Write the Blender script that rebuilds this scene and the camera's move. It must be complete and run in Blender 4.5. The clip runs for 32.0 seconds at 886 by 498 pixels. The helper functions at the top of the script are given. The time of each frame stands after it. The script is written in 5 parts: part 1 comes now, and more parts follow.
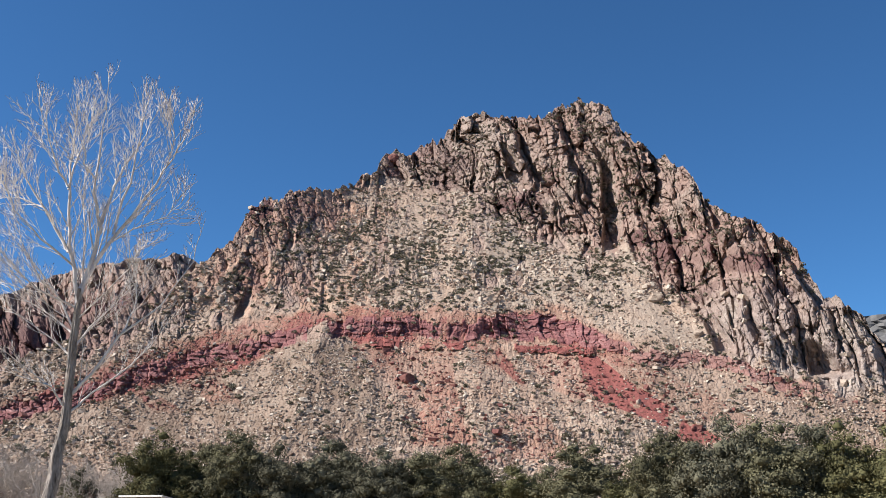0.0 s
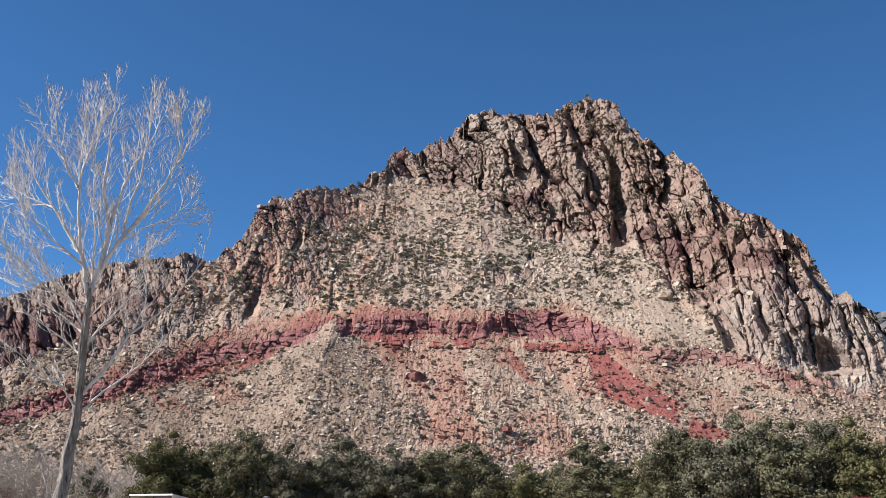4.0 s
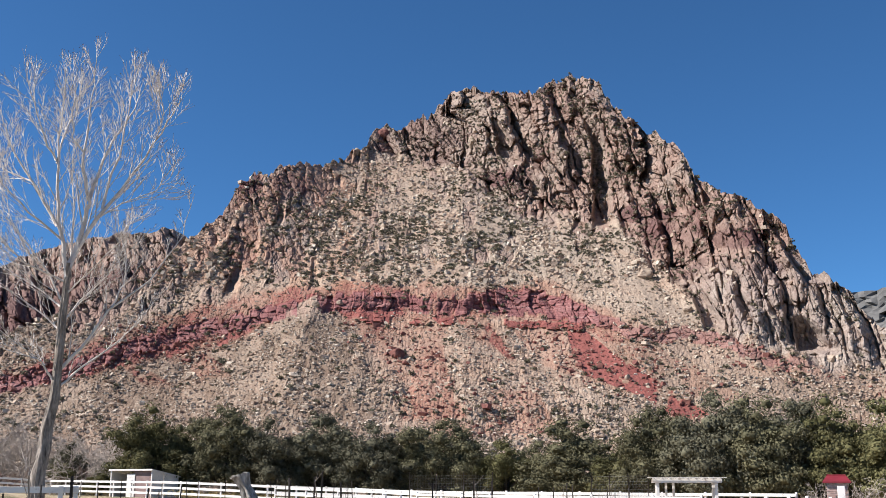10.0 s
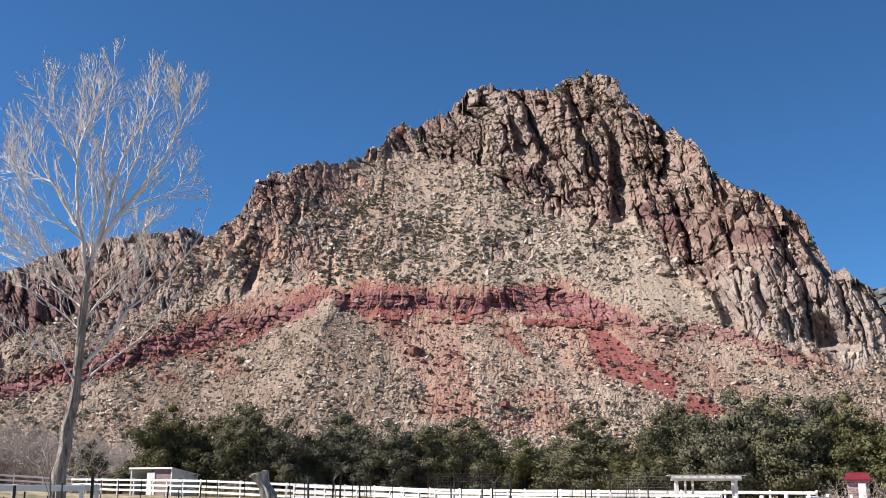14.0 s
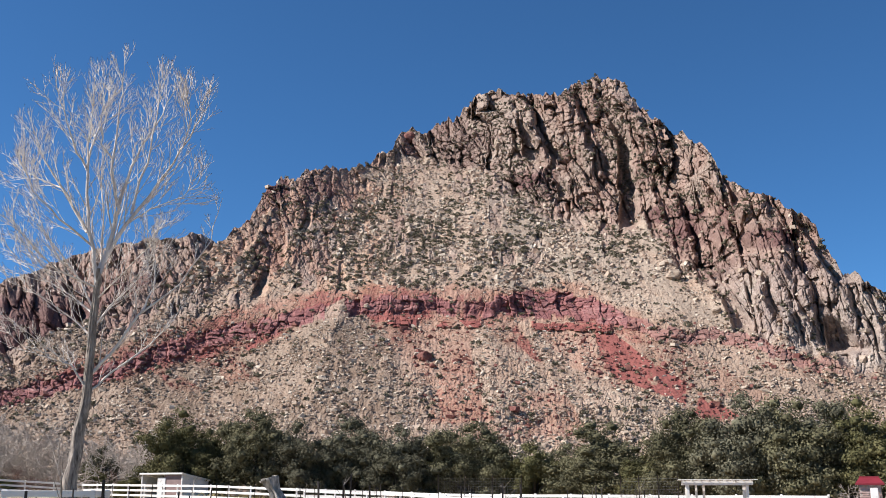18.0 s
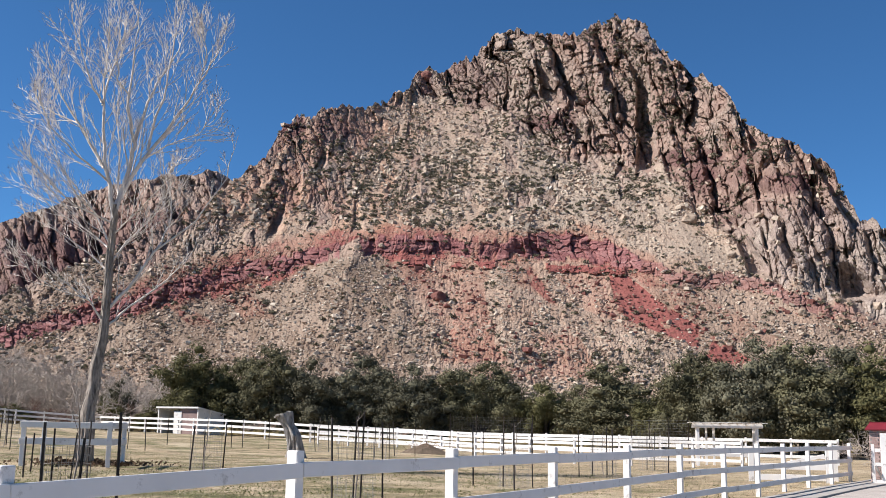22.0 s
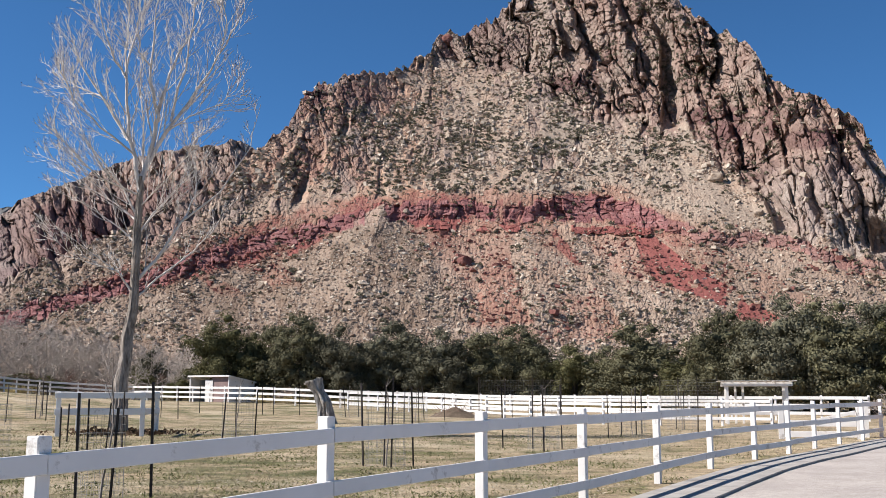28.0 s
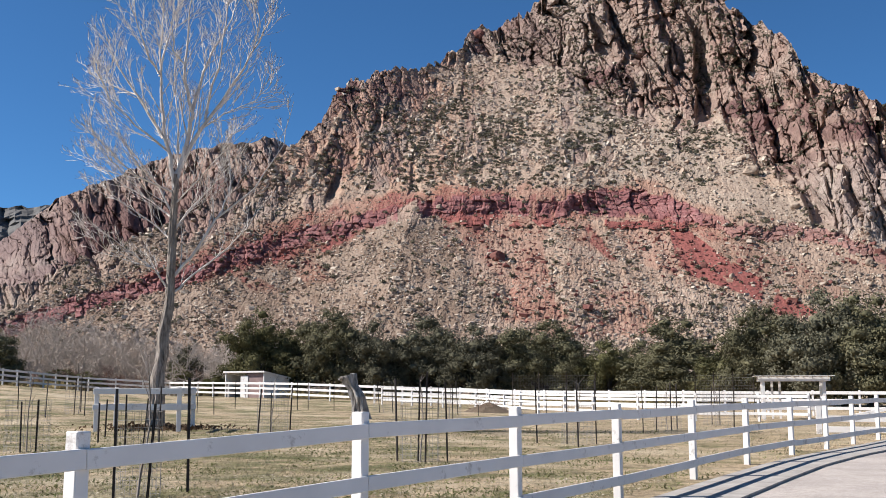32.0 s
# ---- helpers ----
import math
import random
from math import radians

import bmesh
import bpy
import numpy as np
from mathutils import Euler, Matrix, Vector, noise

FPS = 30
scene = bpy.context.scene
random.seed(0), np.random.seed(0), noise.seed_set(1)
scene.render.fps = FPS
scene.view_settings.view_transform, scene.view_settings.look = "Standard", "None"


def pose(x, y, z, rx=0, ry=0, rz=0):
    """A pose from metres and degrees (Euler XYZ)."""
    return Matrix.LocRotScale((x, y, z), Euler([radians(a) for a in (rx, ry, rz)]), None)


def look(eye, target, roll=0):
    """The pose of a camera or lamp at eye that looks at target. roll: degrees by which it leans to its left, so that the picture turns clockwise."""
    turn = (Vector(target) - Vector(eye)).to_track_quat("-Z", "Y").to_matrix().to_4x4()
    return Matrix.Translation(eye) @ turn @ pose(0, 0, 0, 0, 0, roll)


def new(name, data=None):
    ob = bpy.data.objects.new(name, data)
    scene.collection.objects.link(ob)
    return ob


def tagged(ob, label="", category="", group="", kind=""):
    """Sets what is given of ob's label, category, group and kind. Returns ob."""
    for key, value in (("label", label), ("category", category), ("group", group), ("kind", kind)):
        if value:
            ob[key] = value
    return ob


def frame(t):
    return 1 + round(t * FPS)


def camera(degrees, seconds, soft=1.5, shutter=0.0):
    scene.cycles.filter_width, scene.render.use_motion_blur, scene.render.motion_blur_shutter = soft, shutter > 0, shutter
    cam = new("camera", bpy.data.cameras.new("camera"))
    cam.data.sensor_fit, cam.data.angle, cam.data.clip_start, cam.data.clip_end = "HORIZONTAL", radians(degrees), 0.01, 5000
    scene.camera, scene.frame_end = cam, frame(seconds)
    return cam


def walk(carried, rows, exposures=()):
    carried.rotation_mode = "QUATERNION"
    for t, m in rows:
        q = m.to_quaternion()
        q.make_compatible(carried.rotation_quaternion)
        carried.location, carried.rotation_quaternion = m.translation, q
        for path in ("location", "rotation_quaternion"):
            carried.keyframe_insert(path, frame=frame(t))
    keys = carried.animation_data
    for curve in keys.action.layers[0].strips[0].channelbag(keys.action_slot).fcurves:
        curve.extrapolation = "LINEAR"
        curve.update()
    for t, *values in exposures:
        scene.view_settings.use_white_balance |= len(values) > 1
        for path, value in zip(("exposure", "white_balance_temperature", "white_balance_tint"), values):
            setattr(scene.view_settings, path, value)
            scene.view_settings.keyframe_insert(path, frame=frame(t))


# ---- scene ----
cam = camera(46.5, 32.0, soft=0.55)
EYE = 1.5
# seconds, turn to the left, tilt up, lean (degrees); the camera turns where it stands
PATH = [
    (0.0, -0.29, 14.62, 0.17),
    (0.5, -0.14, 14.37, 0.16),
    (1.0, 0.07, 14.59, 0.18),
    (1.5, 0.11, 14.55, 0.11),
    (2.0, 0.08, 14.53, 0.11),
    (2.5, 0.14, 14.64, 0.07),
    (4.5, 0.21, 14.33, 0.02),
    (5.0, -0.16, 14.04, 0.04),
    (5.5, -0.31, 13.94, 0.05),
    (6.0, -0.58, 13.77, 0.04),
    (6.5, -0.74, 14.14, 0.05),
    (7.0, -0.75, 14.08, 0.10),
    (7.5, -0.84, 13.99, 0.14),
    (8.0, -0.83, 13.94, 0.20),
    (8.5, -0.79, 14.01, 0.22),
    (9.0, -0.63, 13.76, 0.28),
    (9.5, -0.67, 13.29, 0.23),
    (10.0, -0.86, 13.25, 0.20),
    (10.5, -0.97, 13.12, 0.23),
    (11.0, -0.65, 12.95, 0.23),
    (11.5, -0.27, 12.72, 0.19),
    (12.0, -0.01, 12.79, 0.22),
    (12.5, 0.01, 12.90, 0.19),
    (13.0, 0.00, 13.10, 0.19),
    (13.5, 0.11, 12.97, 0.18),
    (14.0, 0.13, 13.14, 0.16),
    (14.5, 0.22, 13.08, 0.19),
    (16.5, 0.75, 13.10, 0.08),
    (17.0, 0.87, 13.23, 0.09),
    (17.5, 0.76, 13.28, 0.01),
    (18.0, 0.66, 13.40, 0.07),
    (18.5, 0.36, 13.35, 0.07),
    (19.0, 0.62, 13.15, 0.05),
    (19.4, 0.82, 12.85, 0.10),
    (19.5, 0.83, 12.78, 0.10),
    (19.6, 1.56, 10.45, 1.36),
    (20.0, 1.64, 10.33, 1.29),
    (20.5, 1.50, 10.45, 1.16),
    (21.0, 1.58, 10.29, 1.16),
    (21.5, 1.48, 10.19, 0.89),
    (22.0, 1.48, 10.09, 1.06),
    (22.5, 1.47, 10.06, 0.95),
    (23.0, 1.32, 10.51, 0.84),
    (23.5, 1.04, 10.51, 0.60),
    (24.0, 1.13, 10.41, 0.43),
    (24.1, 3.19, 9.25, 0.16),
    (24.5, 3.18, 9.32, 0.16),
    (25.0, 3.17, 9.23, 0.19),
    (25.5, 3.17, 9.07, 0.20),
    (27.5, 2.52, 8.32, 0.00),
    (28.0, 2.88, 8.11, 0.00),
    (28.5, 2.88, 8.01, 0.01),
    (29.0, 2.97, 7.96, 0.00),
    (29.5, 3.09, 8.00, -0.06),
    (30.0, 3.28, 7.99, -0.05),
    (30.5, 3.56, 7.85, -0.07),
    (31.0, 4.03, 7.76, -0.07),
    (31.5, 4.37, 7.91, -0.05),
    (32.0, 4.73, 7.86, -0.06),
]
walk(cam, [(t, pose(0, 0, EYE, 0, 0, turn) @ pose(0, 0, 0, 90 + tilt) @ pose(0, 0, 0, 0, 0, lean)) for t, turn, tilt, lean in PATH],
     [(0.0, 0.90), (19.4, 0.90), (19.7, 0.85), (24.0, 0.82), (24.2, 0.78), (32.0, 0.77)])

# ---- light ----
SUN_TURN, SUN_RISE = 98.0, 42.0          # degrees to the left of straight ahead, degrees up
world = bpy.data.worlds.new("sky")
world.use_nodes = True
scene.world = world
wn = world.node_tree.nodes
sky = wn.new("ShaderNodeTexSky")
sky.sky_type = "NISHITA"
sky.sun_disc = False
sky.sun_elevation = radians(SUN_RISE)
sky.sun_rotation = radians(-SUN_TURN)
sky.altitude = 1200
sky.air_density, sky.dust_density, sky.ozone_density = 0.75, 0.0, 6.0
deep = wn.new("ShaderNodeMix")                      # the film's deep desert blue
deep.data_type, deep.blend_type = "RGBA", "MULTIPLY"
deep.inputs[0].default_value = 1.0
deep.inputs[7].default_value = (0.60, 0.97, 1.12, 1)
world.node_tree.links.new(sky.outputs[0], deep.inputs[6])
world.node_tree.links.new(deep.outputs[2], wn["Background"].inputs[0])
wn["Background"].inputs[1].default_value = 0.0665
sun = new("sun", bpy.data.lights.new("sun", "SUN"))
sun.data.energy, sun.data.angle, sun.data.color = 5.0, radians(0.53), (1.0, 0.965, 0.925)
ax, ay, az = (-math.sin(radians(SUN_TURN)) * math.cos(radians(SUN_RISE)), math.cos(radians(SUN_TURN)) * math.cos(radians(SUN_RISE)), math.sin(radians(SUN_RISE)))
sun.matrix_world = look((ax * 50, ay * 50, az * 50), (0, 0, 0))


# ---- materials ----
DIM = 0.74                     # how dark all paints and stones are against the values written below


class Nodes:
    """A node material, written from the output backwards."""
    def __init__(self, name, rough=0.8, metal=0.0, spec=0.5):
        self.m = bpy.data.materials.new(name)
        self.m.use_nodes = True
        self.t = self.m.node_tree
        self.b = self.t.nodes["Principled BSDF"]
        self.b.inputs["Roughness"].default_value = rough
        self.b.inputs["Metallic"].default_value = metal
        self.b.inputs["Specular IOR Level"].default_value = spec

    def put(self, node, socket, value):
        s = node.inputs[socket]
        if isinstance(value, bpy.types.NodeSocket):
            self.t.links.new(value, s)
        else:
            s.default_value = value

    def add(self, kind, **kw):
        n = self.t.nodes.new(kind)
        for k, v in kw.items():
            setattr(n, k, v)
        return n

    def place(self):
        return self.add("ShaderNodeTexCoord").outputs["Object"]

    def spot(self):
        return self.add("ShaderNodeNewGeometry").outputs["Position"]

    def noise(self, scale, detail=4.0, rough=0.6, at=None, stretch=None):
        n = self.add("ShaderNodeTexNoise")
        p = at or self.spot()
        if stretch:
            m = self.add("ShaderNodeMapping")
            m.inputs["Scale"].default_value = stretch
            self.put(m, "Vector", p)
            p = m.outputs[0]
        self.put(n, "Vector", p)
        self.put(n, "Scale", scale), self.put(n, "Detail", detail), self.put(n, "Roughness", rough)
        return n.outputs[0]

    def cells(self, scale, feature="F1", at=None, colour=False):
        n = self.add("ShaderNodeTexVoronoi", feature=feature)
        self.put(n, "Vector", at or self.spot()), self.put(n, "Scale", scale)
        return n.outputs["Color" if colour else "Distance"]

    def attr(self, name):
        return self.add("ShaderNodeAttribute", attribute_name=name).outputs["Fac"]

    def chance(self):
        return self.add("ShaderNodeObjectInfo").outputs["Random"]

    def island(self):
        return self.add("ShaderNodeNewGeometry").outputs["Random Per Island"]

    def ramp(self, fac, *stops):
        r = self.add("ShaderNodeValToRGB")
        e = r.color_ramp.elements
        while len(e) < len(stops):
            e.new(0.5)
        for x, (p, c) in zip(e, stops):
            x.position = p
            x.color = (*(DIM * q for q in c), 1) if isinstance(c, tuple) else (c, c, c, 1)
        self.put(r, 0, fac)
        return r.outputs[0]

    def mix(self, fac, a, b, how="MIX"):
        n = self.add("ShaderNodeMix", data_type="RGBA", blend_type=how)
        for i, v in ((0, fac), (6, a), (7, b)):
            if isinstance(v, tuple):
                v = (*v, 1)
            self.put(n, i, v)
        return n.outputs[2]

    def math(self, op, a, b=0.0, clamp=False):
        n = self.add("ShaderNodeMath", operation=op, use_clamp=clamp)
        self.put(n, 0, a), self.put(n, 1, b)
        return n.outputs[0]

    def bump(self, height, strength=0.5, depth=0.02):
        n = self.add("ShaderNodeBump")
        self.put(n, "Height", height), self.put(n, "Strength", strength), self.put(n, "Distance", depth)
        self.put(self.b, "Normal", n.outputs[0])

    def colour(self, c):
        self.put(self.b, "Base Color", (*c, 1) if isinstance(c, tuple) else c)
        return self.m


def rock_material():
    n = Nodes("sandstone", 0.92, spec=0.25)
    fine, mid, wide = n.noise(0.6, 6, 0.7), n.noise(0.11, 5), n.noise(0.018, 4)
    tan = n.ramp(fine, (0.30, (0.17, 0.115, 0.086)), (0.50, (0.37, 0.272, 0.208)), (0.70, (0.56, 0.445, 0.352)))
    rosy = n.ramp(mid, (0.36, (0.23, 0.122, 0.094)), (0.62, (0.42, 0.248, 0.185)))
    blotch = n.ramp(wide, (0.40, 0.0), (0.58, 1.0))
    cliff = n.mix(n.math("MULTIPLY", blotch, 0.6), tan, rosy)
    streak = n.ramp(n.noise(0.09, 6, 0.7, stretch=(1.0, 1.0, 0.22)), (0.54, 0.0), (0.70, 0.7))
    cliff = n.mix(n.math("MULTIPLY", streak, n.attr("cliff")), cliff, (0.125, 0.070, 0.062))
    # desert varnish, and the shade painted on the backdrop hill's canyon wall
    cliff = n.mix(n.attr("varnish_shade"), cliff, n.ramp(fine, (0.3, (0.085, 0.036, 0.036)), (0.7, (0.23, 0.11, 0.095))))
    cliff = n.mix(n.attr("pale"), cliff, n.ramp(fine, (0.30, (0.22, 0.18, 0.155)), (0.70, (0.60, 0.54, 0.47))))
    stones = n.ramp(n.cells(0.62, colour=True), (0.0, (0.34, 0.228, 0.168)), (0.4, (0.53, 0.405, 0.31)), (1.0, (0.72, 0.60, 0.48)))
    grit = n.ramp(n.noise(1.7, 5, 0.7), (0.34, (0.25, 0.168, 0.128)), (0.66, (0.66, 0.545, 0.435)))
    talus = n.mix(0.5, stones, grit)
    talus = n.mix(n.ramp(n.noise(0.03, 5, 0.65), (0.40, 0.0), (0.66, 0.55)), talus, n.mix(1.0, talus, (0.84, 0.69, 0.61), "MULTIPLY"))
    talus = n.mix(n.attr("pale"), talus, n.ramp(n.noise(1.3, 5, 0.7), (0.32, (0.33, 0.265, 0.21)), (0.68, (0.57, 0.485, 0.395))))
    talus = n.mix(n.attr("brown"), talus, n.mix(1.0, talus, (0.58, 0.545, 0.52), "MULTIPLY"))
    talus = n.mix(1.0, talus, (0.93, 0.88, 0.82), "MULTIPLY")
    base = n.mix(n.attr("cliff"), talus, cliff)
    base = n.mix(n.attr("rosy"), base, n.mix(1.0, base, (1.14, 0.99, 0.92), "MULTIPLY"))
    soil = n.ramp(n.noise(0.3, 6, 0.7), (0.3, (0.235, 0.066, 0.054)), (0.7, (0.39, 0.130, 0.102)))
    rubble = n.ramp(n.math("ADD", n.noise(0.85, 6, 0.75), n.math("SUBTRACT", n.attr("red"), 1.0)), (0.22, 0.0), (0.40, 1.0))
    base = n.mix(rubble, n.mix(n.attr("red"), base, n.mix(1.0, base, (0.86, 0.60, 0.56), "MULTIPLY")), soil)
    ledge = n.ramp(n.noise(0.25, 6, 0.7, stretch=(0.3, 0.3, 3.0)), (0.32, (0.17, 0.060, 0.057)), (0.50, (0.31, 0.122, 0.110)), (0.72, (0.46, 0.25, 0.215)))
    base = n.mix(n.attr("ledge"), base, ledge)
    n.bump(n.math("ADD", n.noise(1.1, 6, 0.75), n.cells(0.8)), 0.6, 0.6)
    return n.colour(n.mix(1.0, base, (0.97, 1.0, 1.05), "MULTIPLY"))


def plain(name, a, b, scale, rough=0.8, depth=0.004, metal=0.0, spec=0.4, stretch=None):
    """Two tones by a noise at real size, with a fine relief."""
    n = Nodes(name, rough, metal, spec)
    f = n.noise(scale, 6, 0.65, stretch=stretch)
    n.bump(n.noise(scale * 4, 4, stretch=stretch), 0.5, depth)
    return n.colour(n.ramp(f, (0.3, a), (0.7, b)))


def painted(name, light, worn, scale=3.0):
    n = Nodes(name, 0.55, spec=0.4)
    grain = n.noise(9, 5, 0.7, at=n.place(), stretch=(0.25, 4, 4))
    chips = n.ramp(n.noise(scale, 8, 0.75), (0.575, 0.0), (0.65, 1.0))
    tone = n.ramp(n.noise(scale * 0.4, 4), (0.3, tuple(c * 0.86 for c in light)), (0.7, light))
    n.bump(grain, 0.35, 0.004)
    return n.colour(n.mix(n.math("MULTIPLY", chips, 0.75), tone, worn))


def leaf_material(name, dark, light):
    n = Nodes(name, 0.8, spec=0.12)
    tone = n.ramp(n.noise(0.55, 3), (0.3, dark), (0.7, light))
    one = n.mix(1.0, n.ramp(n.island(), (0.0, 0.84), (1.0, 1.14)), n.ramp(n.chance(), (0.0, 0.78), (1.0, 1.2)), "MULTIPLY")
    c = n.mix(1.0, tone, one, "MULTIPLY")
    through_leaf, both = n.add("ShaderNodeBsdfTranslucent"), n.add("ShaderNodeMixShader")
    n.put(through_leaf, "Color", c), n.put(both, 0, 0.18)
    n.t.links.new(n.b.outputs[0], both.inputs[1])
    n.t.links.new(through_leaf.outputs[0], both.inputs[2])
    n.t.links.new(both.outputs[0], n.t.nodes["Material Output"].inputs["Surface"])
    return n.colour(c)


ROCK = rock_material()
WHITE = painted("white_paint", (1.04, 0.985, 0.93), (0.36, 0.31, 0.27))
OAK_LEAF = leaf_material("oak_leaf", (0.104, 0.098, 0.056), (0.228, 0.208, 0.120))
BARK = plain("pale_bark", (0.60, 0.51, 0.45), (1.0, 0.91, 0.83), 5.0, 0.9, 0.02, stretch=(1, 1, 0.4))
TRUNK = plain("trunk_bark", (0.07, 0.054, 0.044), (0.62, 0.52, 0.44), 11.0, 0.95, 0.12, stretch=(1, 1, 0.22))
TWIG = plain("twig_bark", (0.16, 0.13, 0.11), (0.36, 0.31, 0.27), 3.0, 0.9, 0.004)
BUD = plain("buds", (0.06, 0.022, 0.018), (0.15, 0.06, 0.045), 9.0)
BRUSH = plain("grey_brush", (0.36, 0.30, 0.26), (0.66, 0.56, 0.485), 0.6, 0.95, 0.01)
RUSSET = plain("russet_brush", (0.15, 0.075, 0.055), (0.30, 0.17, 0.125), 0.8, 0.95, 0.01)
STRAW = leaf_material("straw_grass", (0.26, 0.20, 0.08), (0.46, 0.37, 0.19))
OLIVE_LEAF = leaf_material("olive_leaf", (0.100, 0.096, 0.042), (0.225, 0.206, 0.098))
SAGE = leaf_material("desert_shrub", (0.110, 0.097, 0.066), (0.22, 0.195, 0.138))
GREY_LEAF = leaf_material("grey_oak_leaf", (0.098, 0.093, 0.062), (0.220, 0.204, 0.136))
OAK_BARK = plain("oak_bark", (0.05, 0.042, 0.035), (0.14, 0.12, 0.10), 6.0, 0.95, 0.03)
STEEL = plain("rusty_steel", (0.030, 0.026, 0.024), (0.085, 0.065, 0.055), 12.0, 0.7, 0.001, metal=0.3)
WIRE = plain("galvanised_wire", (0.22, 0.21, 0.20), (0.36, 0.35, 0.34), 8.0, 0.6, 0.0005, metal=0.6)
CONCRETE = plain("concrete", (0.32, 0.285, 0.255), (0.54, 0.49, 0.44), 2.2, 0.9, 0.004)
GRAVEL = None
REDROOF = plain("red_roof_paint", (0.17, 0.012, 0.02), (0.27, 0.022, 0.035), 2.0, 0.6, 0.004)
PINK = plain("faded_pink_boards", (0.27, 0.18, 0.17), (0.40, 0.28, 0.26), 1.2, 0.85, 0.003)
DEADWOOD = plain("grey_deadwood", (0.10, 0.085, 0.073), (0.62, 0.57, 0.52), 7.0, 0.9, 0.08, stretch=(1, 1, 0.25))
CUTWOOD = plain("cut_wood", (0.42, 0.36, 0.28), (0.62, 0.56, 0.46), 8.0, 0.9, 0.004)
EARTH = plain("brown_earth", (0.10, 0.07, 0.045), (0.22, 0.16, 0.11), 2.5, 0.95, 0.04)
# rock of the far range and ridge, with distance haze put into its grey
HAZED_ROCK = plain("hazed_rock", (0.085, 0.080, 0.078), (0.21, 0.20, 0.19), 0.035, 0.95, 2.0)
BRICK = plain("pale_brick", (0.42, 0.26, 0.22), (0.66, 0.50, 0.45), 6.0, 0.9, 0.006)


def stone_material():
    n = Nodes("loose_stone", 0.92, spec=0.25)
    tone = n.ramp(n.island(), (0.0, (0.32, 0.215, 0.16)), (0.35, (0.53, 0.405, 0.31)), (0.75, (0.66, 0.535, 0.42)), (1.0, (0.73, 0.62, 0.505)))
    n.bump(n.noise(2.2, 5, 0.7), 0.6, 0.25)
    return n.colour(n.mix(0.8, tone, n.ramp(n.noise(1.1, 5), (0.3, 0.62), (0.7, 1.15)), "MULTIPLY"))


def gravel_material():
    n = Nodes("pale_gravel", 0.95, spec=0.2)
    c = n.mix(0.5, n.ramp(n.cells(55, colour=True), (0.0, (0.34, 0.285, 0.25)), (1.0, (0.80, 0.705, 0.635))), n.ramp(n.noise(7, 6, 0.75), (0.3, (0.40, 0.335, 0.295)), (0.7, (0.74, 0.655, 0.585))))
    wide = n.ramp(n.noise(0.8, 5), (0.3, 0.76), (0.7, 1.04))
    n.bump(n.cells(55), 0.5, 0.012)
    return n.colour(n.mix(1.0, c, wide, "MULTIPLY"))


STONE, GRAVEL = stone_material(), gravel_material()
TAN_STONE = plain("tan_stone", (0.26, 0.18, 0.13), (0.54, 0.43, 0.33), 0.5, 0.92, 0.3)
RED_STONE = plain("red_stone", (0.15, 0.05, 0.042), (0.33, 0.14, 0.11), 0.5, 0.92, 0.3)


# ---- noise on arrays ----
def lattice(i, j, k, seed):
    h = (i * 374761393 + j * 668265263 + k * 2147483647 + seed * 974634777) & 0xFFFFFFFF
    h = ((h ^ (h >> 13)) * 1274126177) & 0xFFFFFFFF
    h = ((h ^ (h >> 16)) * 2246822519) & 0xFFFFFFFF
    return ((h ^ (h >> 15)) & 0xFFFFFF) / float(0xFFFFFF)


def smooth(x, y, z, seed=0):
    """Value noise, 0 to 1."""
    i, j, k = (np.floor(v).astype(np.int64) for v in (x, y, z))
    u, v, w = x - i, y - j, z - k
    u, v, w = (q * q * (3 - 2 * q) for q in (u, v, w))
    out = 0
    for a in (0, 1):
        for b in (0, 1):
            for c in (0, 1):
                out = out + lattice(i + a, j + b, k + c, seed) * (u if a else 1 - u) * (v if b else 1 - v) * (w if c else 1 - w)
    return out


def layers(x, y, z, octaves=4, seed=0, fall=0.5):
    out, amp, total = 0, 1.0, 0.0
    for o in range(octaves):
        out = out + amp * smooth(x, y, z, seed + o)
        total += amp
        x, y, z, amp = x * 2.03 + 5.3, y * 2.03 + 1.7, z * 2.03 + 9.1, amp * fall
    return out / total


def blocks(x, y, z, seed=0):
    """Cell noise: the distance to the nearest and to the second nearest point, and the number of the nearest."""
    i, j, k = (np.floor(v).astype(np.int64) for v in (x, y, z))
    f1, f2, tag = np.full(x.shape, 9.0), np.full(x.shape, 9.0), np.zeros(x.shape)
    for a in (-1, 0, 1):
        for b in (-1, 0, 1):
            for c in (-1, 0, 1):
                p, q, r = i + a, j + b, k + c
                d = np.sqrt((p + lattice(p, q, r, seed) - x) ** 2 + (q + lattice(p, q, r, seed + 1) - y) ** 2 + (r + lattice(p, q, r, seed + 2) - z) ** 2)
                near = d < f1
                f2 = np.where(near, f1, np.minimum(f2, d))
                tag = np.where(near, lattice(p, q, r, seed + 3), tag)
                f1 = np.where(near, d, f1)
    return f1, f2, tag


def step(x, a, b):
    q = np.clip((x - a) / (b - a), 0, 1)
    return q * q * (3 - 2 * q)


def line(pts):
    xs, ys = zip(*pts)
    return lambda a: np.interp(a, xs, ys)


